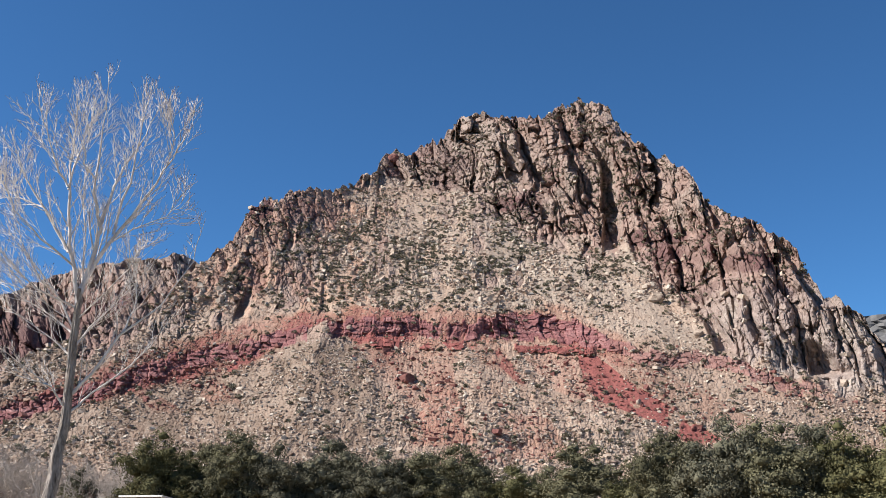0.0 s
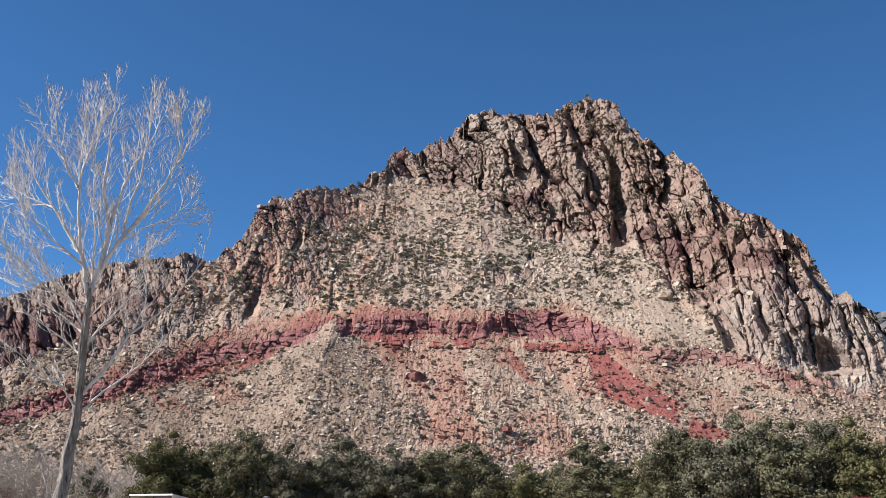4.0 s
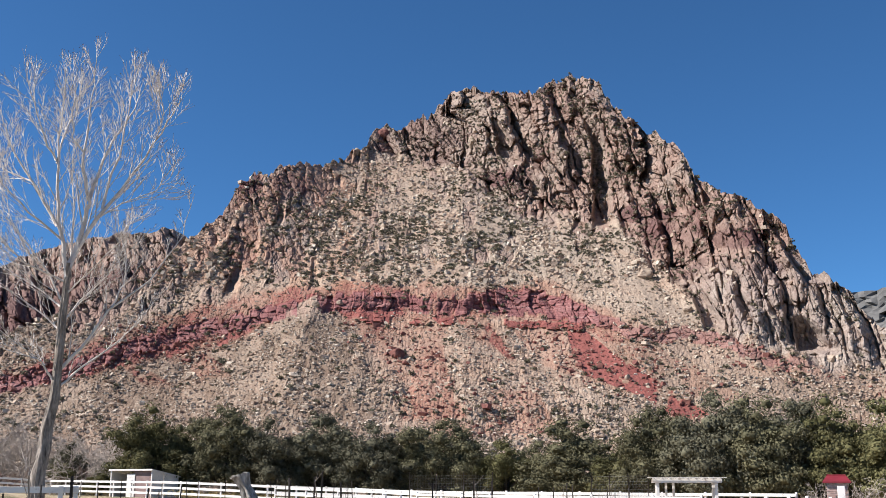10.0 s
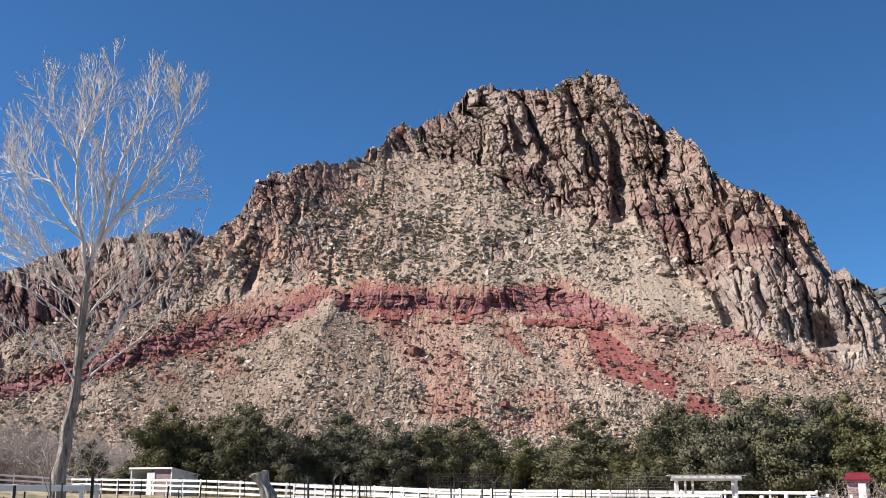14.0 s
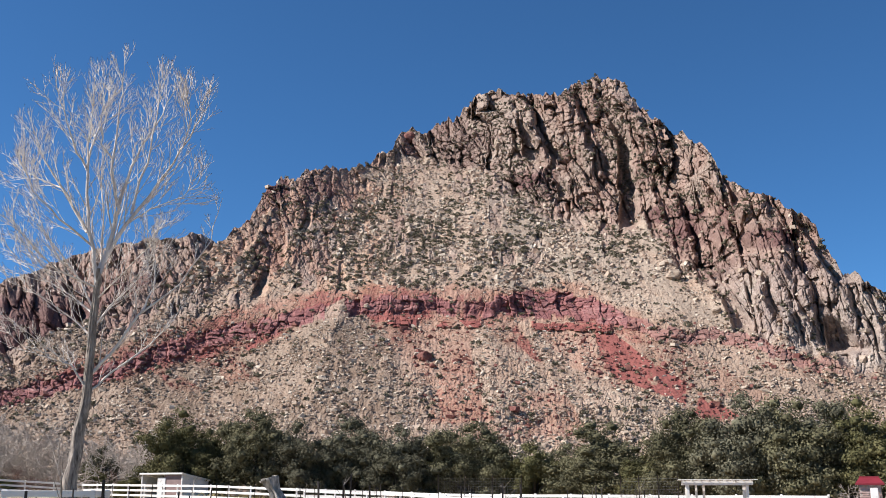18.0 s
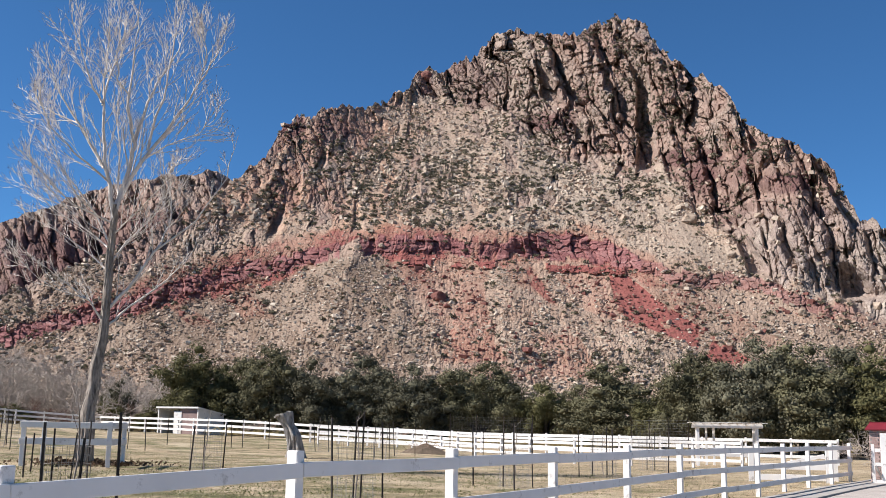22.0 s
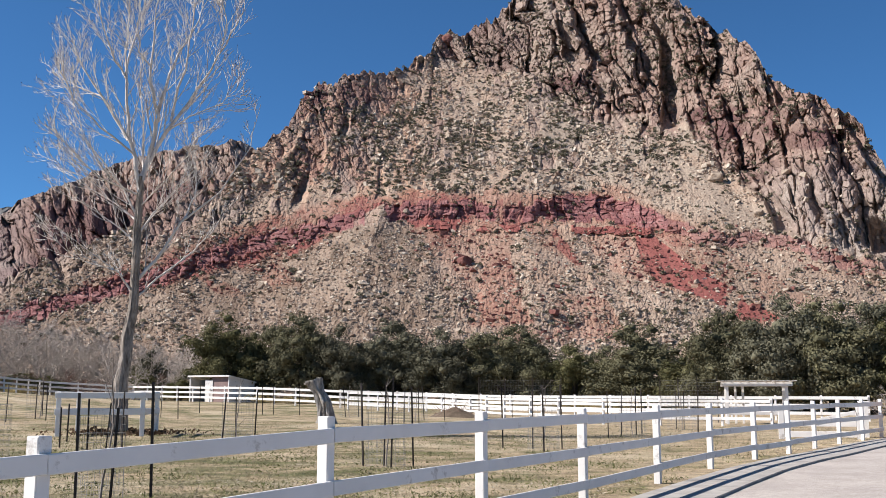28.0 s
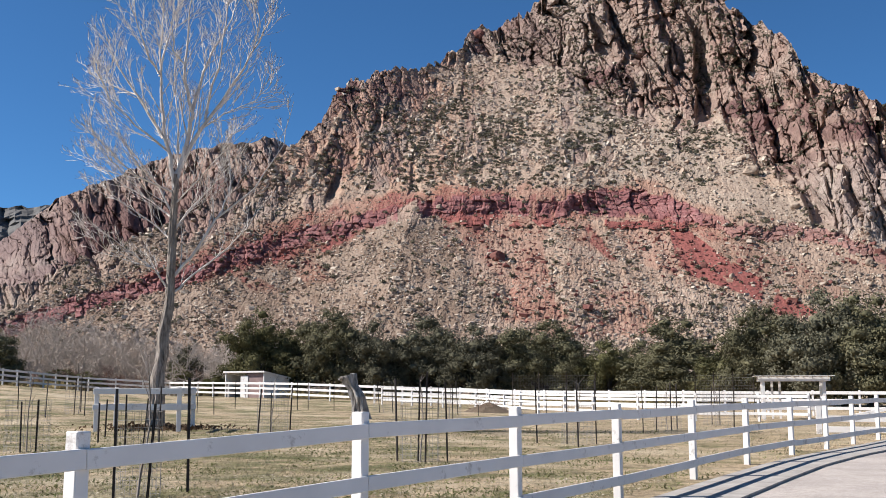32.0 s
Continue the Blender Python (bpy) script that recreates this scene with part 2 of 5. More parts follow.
def sheet(name, X, Y, Z, material, attrs=(), soft=True):
    """A grid of places as one mesh."""
    n, m = X.shape
    mesh = bpy.data.meshes.new(name)
    mesh.vertices.add(n * m)
    mesh.vertices.foreach_set("co", np.stack([X, Y, Z], -1).astype(np.float32).ravel())
    i = np.arange(n * m).reshape(n, m)
    q = np.stack([i[:-1, :-1], i[:-1, 1:], i[1:, 1:], i[1:, :-1]], -1).reshape(-1, 4)
    mesh.loops.add(q.size)
    mesh.loops.foreach_set("vertex_index", q.ravel().astype(np.int32))
    mesh.polygons.add(len(q))
    mesh.polygons.foreach_set("loop_start", (np.arange(len(q)) * 4).astype(np.int32))
    mesh.polygons.foreach_set("use_smooth", np.full(len(q), soft))
    mesh.update(calc_edges=True)
    for key, values in attrs:
        mesh.attributes.new(key, "FLOAT", "POINT").data.foreach_set("value", values.astype(np.float32).ravel())
    mesh.materials.append(material)
    return new(name, mesh)


def ground_height(x, y):
    """The meadow rises gently away from the road, and to the left."""
    r = np.hypot(x, y)
    k = np.minimum(r, 84.0) / np.maximum(r, 0.01)
    left = np.maximum(-np.degrees(np.arctan2(x, np.maximum(y, 0.01))) - 19.8, 0) * 0.085 * np.clip((r - 42) / 40, 0, 1)
    x, y = x * k, np.maximum(y * k, 0)
    return 0.00037 * np.maximum(-x, 0) * y + 4.5e-5 * y * y + np.minimum(left, 1.2)


# ---- the mountain: bearing in degrees, height over distance ----
RIDGE = line([(-40, 0.05), (-26.4, 0.10), (-20.7, 0.153), (-18.0, 0.177), (-15.2, 0.212), (-13.9, 0.230), (-12.3, 0.253), (-11.6, 0.267), (-11.1, 0.283), (-10.6, 0.301), (-9.6, 0.309), (-9.2, 0.306), (-8.6, 0.317), (-7.8, 0.321), (-6.0, 0.319), (-4.75, 0.329), (-4.5, 0.338), (-3.8, 0.338), (-3.1, 0.358), (-2.5, 0.365), (-1.9, 0.358), (-0.5, 0.373), (0.25, 0.378), (1.5, 0.403), (2.1, 0.410), (3.2, 0.404), (6.0, 0.398), (7.2, 0.409), (8.0, 0.414), (9.15, 0.414), (10.0, 0.408), (10.3, 0.391), (12.0, 0.362), (12.5, 0.351), (13.0, 0.354), (13.7, 0.339), (14.3, 0.336), (15.1, 0.305), (16.1, 0.289), (17.4, 0.282), (18.4, 0.264), (19.3, 0.258), (19.8, 0.248), (20.2, 0.222), (21.0, 0.197), (21.6, 0.199), (22.7, 0.179), (23.5, 0.155), (26.7, 0.109), (40, 0.05)])
RED_TOP = line([(-30, 0.05), (-24.7, 0.083), (-20.6, 0.117), (-17.9, 0.139), (-15, 0.160), (-12, 0.180), (-8.4, 0.192), (-6.8, 0.197), (-4.6, 0.205), (-0.8, 0.204), (3.1, 0.202), (6.9, 0.203), (8.4, 0.187), (11.5, 0.162), (14.2, 0.153), (18.2, 0.132), (23.3, 0.102), (30, 0.07)])
LEDGE = line([(-30, 0.05), (-22.7, 0.097), (-19.2, 0.117), (-15, 0.145), (-12.3, 0.159), (-9.9, 0.170), (-7.7, 0.179), (-6.6, 0.186), (-4.6, 0.1905), (-1.1, 0.191), (1.7, 0.188), (3.2, 0.194), (5.6, 0.197), (7.8, 0.187), (9.2, 0.173), (10.8, 0.162), (12.4, 0.155), (14.4, 0.155), (15.9, 0.148), (18.2, 0.132), (23.2, 0.0995), (30, 0.06)])
RED_LOW = line([(-30, 0.04), (-24.7, 0.078), (-21.8, 0.085), (-18.3, 0.098), (-16, 0.110), (-13.7, 0.119), (-11, 0.131), (-8.9, 0.146), (-6.8, 0.170), (-4.6, 0.150), (-2.6, 0.085), (-0.1, 0.05), (5.5, 0.05), (8.6, 0.087), (12.8, 0.081), (15.7, 0.10), (23.2, 0.087), (30, 0.06)])
CLIFF_LOW = line([(-40, 0.02), (-25.7, 0.088), (-21.7, 0.119), (-16.5, 0.155), (-13.5, 0.171), (-11.2, 0.188), (-7.1, 0.201), (-6.3, 0.254), (-5.6, 0.307), (-3.4, 0.327), (-0.2, 0.322), (1.5, 0.316), (3.8, 0.285), (6.3, 0.264), (10.5, 0.256), (12, 0.229), (13.4, 0.205), (14.9, 0.182), (15.9, 0.145), (18.8, 0.128), (21.5, 0.113), (23.3, 0.104), (30, 0.07)])
# gullies in the cliffs: bearing at the foot, lean, height at the foot and at the head, half width, depth in metres
GULLIES = [(9.55, -0.2, 0.256, 0.366, 0.80, 24), (13.9, -0.5, 0.264, 0.306, 0.60, 20), (4.6, -1.1, 0.322, 0.372, 0.75, 14), (15.7, -0.5, 0.272, 0.312, 0.35, 12),
           (15.95, -0.35, 0.222, 0.262, 0.50, 15), (7.6, -0.3, 0.342, 0.367, 0.45, 10), (6.0, -0.4, 0.288, 0.318, 0.60, 16), (7.4, -0.4, 0.295, 0.322, 0.35, 10), (12.5, -0.3, 0.204, 0.236, 0.55, 13),
           (15.3, -0.9, 0.150, 0.195, 0.75, 15), (13.7, -0.2, 0.194, 0.212, 0.5, 9), (-11.5, 0.9, 0.184, 0.226, 0.5, 10), (-6.75, 0.1, 0.192, 0.232, 0.4, 5), (-9.0, 0.6, 0.250, 0.290, 0.4, 8),
           (20.1, -0.5, 0.125, 0.165, 1.1, 20), (20.6, -2.2, 0.19, 0.27, 0.8, 14)]
# dark red patches of desert varnish: bearing, height, half width, half height
STAINS = [(-10.3, 0.298, 0.9, 0.012), (-7.9, 0.297, 1.0, 0.013), (5.3, 0.306, 0.75, 0.016), (4.0, 0.309, 0.8, 0.010), (12.4, 0.268, 1.7, 0.010), (17.4, 0.238, 1.6, 0.010),
          (15.2, 0.258, 0.5, 0.016), (12.9, 0.246, 0.8, 0.016), (-2.7, 0.346, 0.45, 0.010), (18.6, 0.205, 1.0, 0.010)]
# fans of pale scree that spread down over the red beds: bearing and height of the tip, slope of either side in degrees per unit of height, how proud
FANS = [(-6.0, 0.190, 92, 54, 15), (-14.5, 0.115, 260, 120, 4)]
# strips that run down below the ledge: heights, the bearings of either side at each, and how red they are (minus: bare pale scree over the red)
STRIPS = [((0.063, 0.095, 0.140, 0.163), (1.25, 1.05, 0.98, 1.25), (13.5, 10.3, 3.0, 1.6), -0.8),
          ((0.120, 0.130, 0.164), (5.2, 4.8, 3.5), (6.6, 5.9, 4.2), -0.7),
          ((0.066, 0.088, 0.109, 0.129, 0.156), (13.6, 11.8, 8.7, 8.0, 7.7), (15.6, 13.85, 12.1, 10.4, 8.6), 1.0),
          ((0.123, 0.147, 0.160), (4.45, 3.17, 2.5), (5.0, 4.1, 3.5), 0.85),
          ((0.065, 0.080, 0.122, 0.141), (-1.5, -1.3, -0.75, 0.6), (2.2, 2.2, 1.05, 0.98), 0.72),
          ((0.055, 0.069, 0.095), (3.0, 3.1, 3.4), (7.4, 7.0, 6.1), 0.62),
          ((0.085, 0.120, 0.156), (14.3, 11.2, 8.7), (17.3, 14.0, 10.9), 0.50),
          ((0.105, 0.120, 0.135), (-12.6, -13.2, -14.0), (-10.6, -11.6, -13.0), 0.7), ((0.095, 0.107, 0.118), (-15.4, -16.0, -17.0), (-13.6, -14.8, -16.2), 0.7)]
FOOT, BASE = -0.004, 330.0


def even(field, wide):
    """Blurs a field along the mountain, by about that many columns."""
    k = np.exp(-0.5 * (np.arange(-3 * wide, 3 * wide + 1) / wide) ** 2)
    k = k / k.sum()
    p = np.pad(field, ((0, 0), (3 * wide, 3 * wide)), mode="edge")
    c = np.cumsum(np.zeros_like(field), axis=1)
    for i, w in enumerate(k):
        c = c + w * p[:, i:i + field.shape[1]]
    return c


def saw(x, z, wide, seed):
    """Columns of rock that stand out ever further to the right and then break off, in steps of height."""
    p = x / wide + 2.2 * (layers(x / (4 * wide), z / (7 * wide), x * 0, 3, seed) - 0.5)
    k = np.floor(p).astype(np.int64)
    f = p - k
    tier = np.floor(z / (2.2 * wide) + 0.8 * (layers(x / wide, z / wide, x * 0, 2, seed + 9) - 0.5) + lattice(k, k * 0, k * 0, seed + 5)).astype(np.int64)
    return (0.2 + 0.8 * lattice(k, tier, k * 0, seed + 4)) * f * (1 - step(f, 0.82, 1.0))


def chips(x, z, seed, lean=0.6, round_off=0.0):
    """Angular blocks: each one a tilted face at a depth of its own, with open joints between them; and the number of each."""
    i, k = np.floor(x).astype(np.int64), np.floor(z).astype(np.int64)
    f1, f2 = np.full(x.shape, 9.0), np.full(x.shape, 9.0)
    bx, bz, ci, ck = x * 0, x * 0, i * 0, i * 0
    for a in (-1, 0, 1):
        for c in (-1, 0, 1):
            p, r = i + a, k + c
            dx, dz = x - p - lattice(p, r, p * 0, seed), z - r - lattice(p, r, p * 0, seed + 1)
            d = np.hypot(dx, dz)
            near = d < f1
            f2 = np.where(near, f1, np.minimum(f2, d))
            bx, bz, ci, ck = np.where(near, dx, bx), np.where(near, dz, bz), np.where(near, p, ci), np.where(near, r, ck)
            f1 = np.where(near, d, f1)
    tag = lattice(ci, ck, ci * 0, seed + 3)
    tilt = lean * ((2 * lattice(ci, ck, ci * 0, seed + 4) - 1) * bx + (2 * lattice(ci, ck, ci * 0, seed + 5) - 1.2) * bz)
    return tag - 0.5 + 1.5 * tilt - round_off * bx * bx - 0.34 * (1 - step(f2 - f1, 0.02, 0.16)), tag


def crags(X, Y, Z, seed):
    """How far broken cliffs stand back (metres): buttresses, and angular pillars and blocks at five sizes."""
    o = X * 0
    wx = 9.0 * (layers(X / 16, o, Z / 22, 4, seed - 1, 0.6) - 0.5)
    wz = 6.0 * (layers(X / 18, o, Z / 14, 3, seed - 7, 0.6) - 0.5)
    butt = layers(X / 46, o, Z / 130, 3, seed)
    lean = X + 0.24 * Z
    a, _ = chips((lean + 1.5 * wx) / 25, (Z + wz) / 210, seed + 3, 0.6, 1.0)
    b, _ = chips((lean + wx) / 10.0, (Z + wz) / 40, seed + 10, 0.6, 1.7)
    c, tc = chips((lean + 0.7 * wx) / 4.3, (Z + 0.8 * wz) / 10, seed + 20, 0.6, 1.7)
    d, _ = chips((X + 0.4 * wx) / 2.2, (Z + 0.5 * wz) / 3.6, seed + 30, 0.6, 1.0)
    e, _ = chips(X / 1.15, Z / 1.35, seed + 34)
    fine = -3.0 * b - 2.6 * c - 1.3 * d - 0.5 * e
    out = -9.0 * b - 3.2 * c - 1.2 * d - 0.5 * e - 32 * (butt - 0.5) - 13 * a - 12 * (saw(lean + 2.0 * wx, Z, 30, seed + 5) - 0.35) - 7 * (saw(lean + 1.2 * wx, Z, 11, seed + 8) - 0.35)
    return out, fine, tc, d, e


def mountain():
    """A front of scree, a red ledge and cliffs, laid out by bearing, each slope as steep as its rock."""
    a = np.concatenate([np.linspace(-70, -30, 30), np.linspace(-29.6, 26, 1420), np.linspace(26.5, 70, 30)])
    cols, rows = len(a), 570
    ridge = RIDGE(a) + 0.010 * (layers(a * 2.2, a * 0, a * 0, 3, 11) - 0.5) + 0.008 * (layers(a * 6.1, a * 0, a * 0, 3, 12) - 0.5)
    v = np.linspace(0, 1, rows)[:, None]
    T = FOOT + (ridge[None, :] - FOOT) * v
    A = np.broadcast_to(a[None, :], T.shape)
    wob = 0.010 * (layers(A * 1.3, T * 60, A * 0, 4, 21) - 0.5)
    W = A + 2.6 * (layers(A * 0.55, T * 30, A * 0, 4, 22, 0.6) - 0.5)          # bearings, warped
    cliff = step(T + 3.5 * wob, CLIFF_LOW(0.4 * A + 0.6 * W) - 0.006, CLIFF_LOW(0.4 * A + 0.6 * W) + 0.009)
    outcrop = layers(A * 1.3 - T * 30 * step(-A, 1, 5), T * 30, A * 0, 4, 107)
    cliff = np.where(A < -3.5, cliff * step(outcrop, 0.36, 0.47), cliff)
    cliff = np.maximum(cliff, 0.85 * step(outcrop, 0.60, 0.66) * step(T, 0.215, 0.225))
    _, _, chunk = blocks(A * 2.1, A * 0, A * 0, 33)                               # blocks gone from the ledge's top
    ledge_t = LEDGE(A) + 0.25 * wob + 0.0065 * (chunk - 0.6)
    broken = step(layers(A * 0.9, A * 0, A * 0, 2, 31), 0.16, 0.30) * np.where(A > 9.6, 0.8, 1.0) * step(-A, -23, -19) * np.where((A < -6.2) & (A > -7.3), 0.3, 1)
    thick = np.interp(A, (-30, 2.5, 4, 8, 9.5, 30), (0.0165, 0.0165, 0.027, 0.023, 0.014, 0.013)) + 0.3 * wob
    ledge = step(T, ledge_t - thick - 0.001, ledge_t - thick + 0.001) * (1 - step(T, ledge_t - 0.002, ledge_t)) * broken
    # how far off each height lies, from the steepness of the slope, on an even plan of bearings and heights
    ca, ct = np.linspace(-70, 70, 281), np.linspace(FOOT, 0.46, 300)
    G, H = np.meshgrid(ca, ct)
    slope = 0.55 + 0.06 * step(H, 0.15, 0.2) + step(H, CLIFF_LOW(G), CLIFF_LOW(G) + 0.02) * (1.25 - 1.0 * step(-G, 3.5, 7.5))
    slope = slope + 0.7 * step(H, LEDGE(G) - 0.018, LEDGE(G) - 0.016) * (1 - step(H, LEDGE(G) - 0.002, LEDGE(G)))
    rate = even(np.diff(H, axis=0, prepend=H[:1]) / np.maximum(slope - H, 0.08), 3)
    plan = np.cumsum(rate, axis=0)
    fi, fj = (A + 70) / 0.5, (T - FOOT) / (ct[1] - ct[0])
    i0, j0 = np.clip(fi.astype(int), 0, 279), np.clip(fj.astype(int), 0, 298)
    u, w = fi - i0, fj - j0
    far = (plan[j0, i0] * (1 - u) + plan[j0, i0 + 1] * u) * (1 - w) + (plan[j0 + 1, i0] * (1 - u) + plan[j0 + 1, i0 + 1] * u) * w
    D = BASE * (1 + 0.25 * (np.minimum(np.abs(A), 34) / 34) ** 2) * np.exp(far)
    D = D * (1 + 0.05 * (layers(A * 0.16, T * 4, A * 0, 2, 41) - 0.5))
    # scree fans and the gullies between them
    fan = np.zeros(T.shape)
    for b, top, wl, wr, proud in FANS:
        below = np.maximum(top - T, 0)
        mid, half = b + 0.5 * (wr - wl) * below, np.maximum(0.5 * (wr + wl) * below, 1e-4)
        side = np.abs(0.75 * A + 0.25 * W - mid) / half
        m = (1 - step(side + 18 * wob, 0.80, 1.10)) * step(below, 0.0, 0.005)
        fan = np.maximum(fan, m)
        D = D - proud * np.clip(1 - side, 0, 1) ** 1.2 * step(below, 0, 0.03)
    thin = layers(A * 1.1, T * 45, A * 0, 4, 51)
    under = step(T + wob, RED_LOW(W) - 0.006, RED_LOW(W) + 0.006)
    over = 1 - step(T + wob * 2.0, RED_TOP(A) - 0.006, RED_TOP(A) + 0.004)
    deep = step(T, ledge_t - 0.030, ledge_t - 0.022) * (T < ledge_t)                      # the soft beds just below the ledge
    red = under * over * (0.60 - 0.13 * step(A, -3, -1) * (1 - step(A, 10, 12)) + 0.10 * step(A, -5.5, -4) * step(-A, -9.5, -8.5) + 0.30 * deep * step(A, -24, -20)) * (0.70 + 0.6 * thin)
    red = np.where(T > ledge_t, red * 1.22, red) * (1 - 0.85 * fan)
    red = red * (1 - 0.75 * step(A, 9.8, 12.5))
    patch = np.zeros(T.shape)
    frayed = A + 0.10 * (W - A) + 25 * wob
    for heights, lefts, rights, tint in STRIPS:
        lo, hi = np.interp(T, heights, lefts), np.interp(T, heights, rights)
        m = step(frayed - lo, -0.12, 0.12) * (1 - step(frayed - hi, -0.12, 0.12)) * step(T + wob, heights[0] - 0.004, heights[0] + 0.004) * (1 - step(T + wob, heights[-1] - 0.001, heights[-1] + 0.003))
        if tint < 0:
            red = red * (1 + tint * m)
            fan = np.maximum(fan, m * 0.8)
            D = D - 3.0 * np.clip(np.minimum(A - lo, hi - A), 0, 1.5) * step(T, heights[0], heights[0] + 0.02) * (1 - step(T, heights[-1] - 0.02, heights[-1]))
        else:
            patch = np.maximum(patch, tint * m)
    bench_t = np.interp(A, (-3.7, 1.3, 4.5, 8.7), (0.1685, 0.1675, 0.1655, 0.161)) + 0.3 * wob + 0.003 * (chunk - 0.5)
    bench = step(T, bench_t - 0.0085, bench_t - 0.0075) * (1 - step(T, bench_t - 0.001, bench_t)) * step(A, -4.2, -3.6) * (1 - step(A, 8.6, 8.9)) * step(np.abs(A - 2.9), 1.2, 1.5) * (1 - step(A, -2.2, -2.0) * (1 - step(A, -1.2, -1.0)))
    patch = np.maximum(patch, bench)
    red = np.clip(np.maximum(red, patch * step(thin, 0.20, 0.32)), 0, 1)
    D = D + (patch > 0.9) * (1 - bench) * 0.6 - bench * 2.5
    rad = (A - 1.0) / (0.5 - T)                                                     # lines that run down the slope
    chute = 7.5 + (0.255 - T) * 75 + 0.8 * (W - A)
    pale = 0.5 * (1 - step(np.abs(W - chute) / (0.35 + (0.255 - T) * 14), 0.2, 1.2)) * step(T + wob, 0.142, 0.165) * (1 - step(T + wob, 0.215, 0.258)) * (1 - cliff)
    pale = np.maximum(pale, 0.25 * (1 - cliff) * step(A, 10.5, 13.5) * step(T + 2 * wob, 0.085, 0.095) * (1 - step(T + 2 * wob, 0.125, 0.14)))
    flow = layers((A + (T - 0.255) * 75) * 0.9, T * 12, A * 0, 3, 151)                   # runs of fresher stones across the upper slope
    pale = np.maximum(pale, 0.6 * step(flow, 0.50, 0.62) * step(A, 0.5, 4) * step(T, 0.195, 0.205) * (1 - step(A, 12, 14)) * (1 - cliff))
    shut = np.zeros(T.shape)
    for b, lean, low, high, w, deep_by in GULLIES:
        f = np.clip((T - low) / (high - low), 0, 1)
        mid = b + lean * f + 0.25 * (W - A) + 40 * wob
        run = step(T, low - 0.004, low + 0.006) * (1 - step(T, high - 0.03, high + 0.012))
        o = (A - mid) / (w * (1.25 - 0.7 * f))
        hollow = run * np.clip(1 - np.where(o < 0, -o * 6.0, (o - 0.9) * 1.8), 0, 1)
        D = D + deep_by * hollow
        shut = np.maximum(shut, step(hollow, 0.02, 0.35))
    pale = np.maximum(pale, 0.32 * cliff * step(W, 14, 17) * step(0.235 - T, 0.0, 0.04))
    R = np.radians(A)
    X, Y, Z = D * np.sin(R), D * np.cos(R), D * T
    # relief: buttresses, flutes and broken blocks in the cliffs, rubble on the scree
    crag, fine, tag2, small, tiny = crags(540 * R, Y, Z, 61)
    wall = step(T, CLIFF_LOW(A) - 0.012, CLIFF_LOW(A) + 0.012) * step(A, -4.5, -1.5)          # sheer faces; elsewhere only outcrops
    relief = cliff * (0.72 * (1 - wall) * fine + 0.10 * (1 - wall) * crag + wall * crag) * (1 - 0.55 * shut)
    relief = relief * (1 - 0.3 * step(A, 14, 17))
    loose = (1 - cliff) * (1 - 0.9 * step(patch, 0.75, 0.95)) * (1 - ledge) * (1 - 0.7 * pale)
    rocky = step(layers(A * 0.9, T * 40, A * 0, 3, 105), 0.45, 0.65) * np.where(T > 0.2, 1.6, 0.5)
    relief = relief - loose * (small * (0.4 + 0.9 * rocky) + tiny * 0.45 + (tag2 - 0.5) * 2.2 * rocky * (tag2 > 0.6))
    relief = relief + (1 - cliff) * ((layers(X / 60, Y / 60, Z / 60, 3, 101) - 0.5) * 12 + (layers(X / 13, Y / 30, Z / 30, 3, 102) - 0.5) * 4 + (layers(rad * 0.55, T * 9, A * 0, 4, 104, 0.6) - 0.5) * 3.5)
    jx = 440 * R + 6 * (layers(X / 20, Y * 0, Z / 9, 2, 110) - 0.5)
    slab, _ = chips((jx + 2 * wob * 400) / 5.5, jx * 0 + 0.5, 111, 0.5)
    lump, _ = chips(jx / 3.4, Z / 2.6, 117)
    strata = layers(X / 40, Y / 40, Z / 1.6, 2, 115)
    relief = relief + bench * (-1.6 * lump - 1.4 * slab)
    relief = relief + ledge * (-2.6 * (1 + 0.6 * step(A, 2.5, 4) * (1 - step(A, 8.5, 10))) * slab - 1.3 * lump + (strata - 0.5) * 1.5 + (layers(X / 14, Y / 14, Z / 14, 2, 121) - 0.5) * 2.5)
    edge = step(v, 0.0, 0.02)
    D = D + relief * edge
    X, Y, Z = D * np.sin(R), D * np.cos(R), D * T + EYE
    varnish_shade = 0.5 * cliff * step(layers(X / 50, Y / 90, Z / 40, 4, 131), 0.50, 0.62) * (1 - step(T + 2 * wob, CLIFF_LOW(A) + 0.04, CLIFF_LOW(A) + 0.09)) * (1 - 0.6 * step(A, 16, 18)) * np.where(A < -4, 0.4, 1.0)
    for b, mid, wide, tall in STAINS:
        varnish_shade = np.maximum(varnish_shade, 0.9 * step(0.6 - 0.5 * np.hypot((A - b) / wide, (T - mid) / tall) + 9 * wob, 0.0, 0.2))
    varnish_shade = varnish_shade * (0.6 + 0.4 * step(layers(X / 9, Y / 20, Z / 12, 3, 135), 0.35, 0.6))
    brown = (1 - cliff) * step(-W, 1.5, 4.5) * (1 - step(T + 2 * wob, 0.155, 0.18)) * (0.55 + 0.6 * step(layers(A * 1.7, T * 70, A * 0, 3, 141), 0.4, 0.6))
    brown = np.maximum(brown, 0.35 * (1 - cliff) * step(W, 8, 11) * (1 - step(T + 2 * wob, 0.155, 0.18)))
    # the far side falls away behind the ridge
    back = np.linspace(0, 1, 14)[1:, None]
    Db = D[-1:] + 420 * back
    Zb = Z[-1:] * (1 - 0.9 * back ** 0.8) - 8 * back
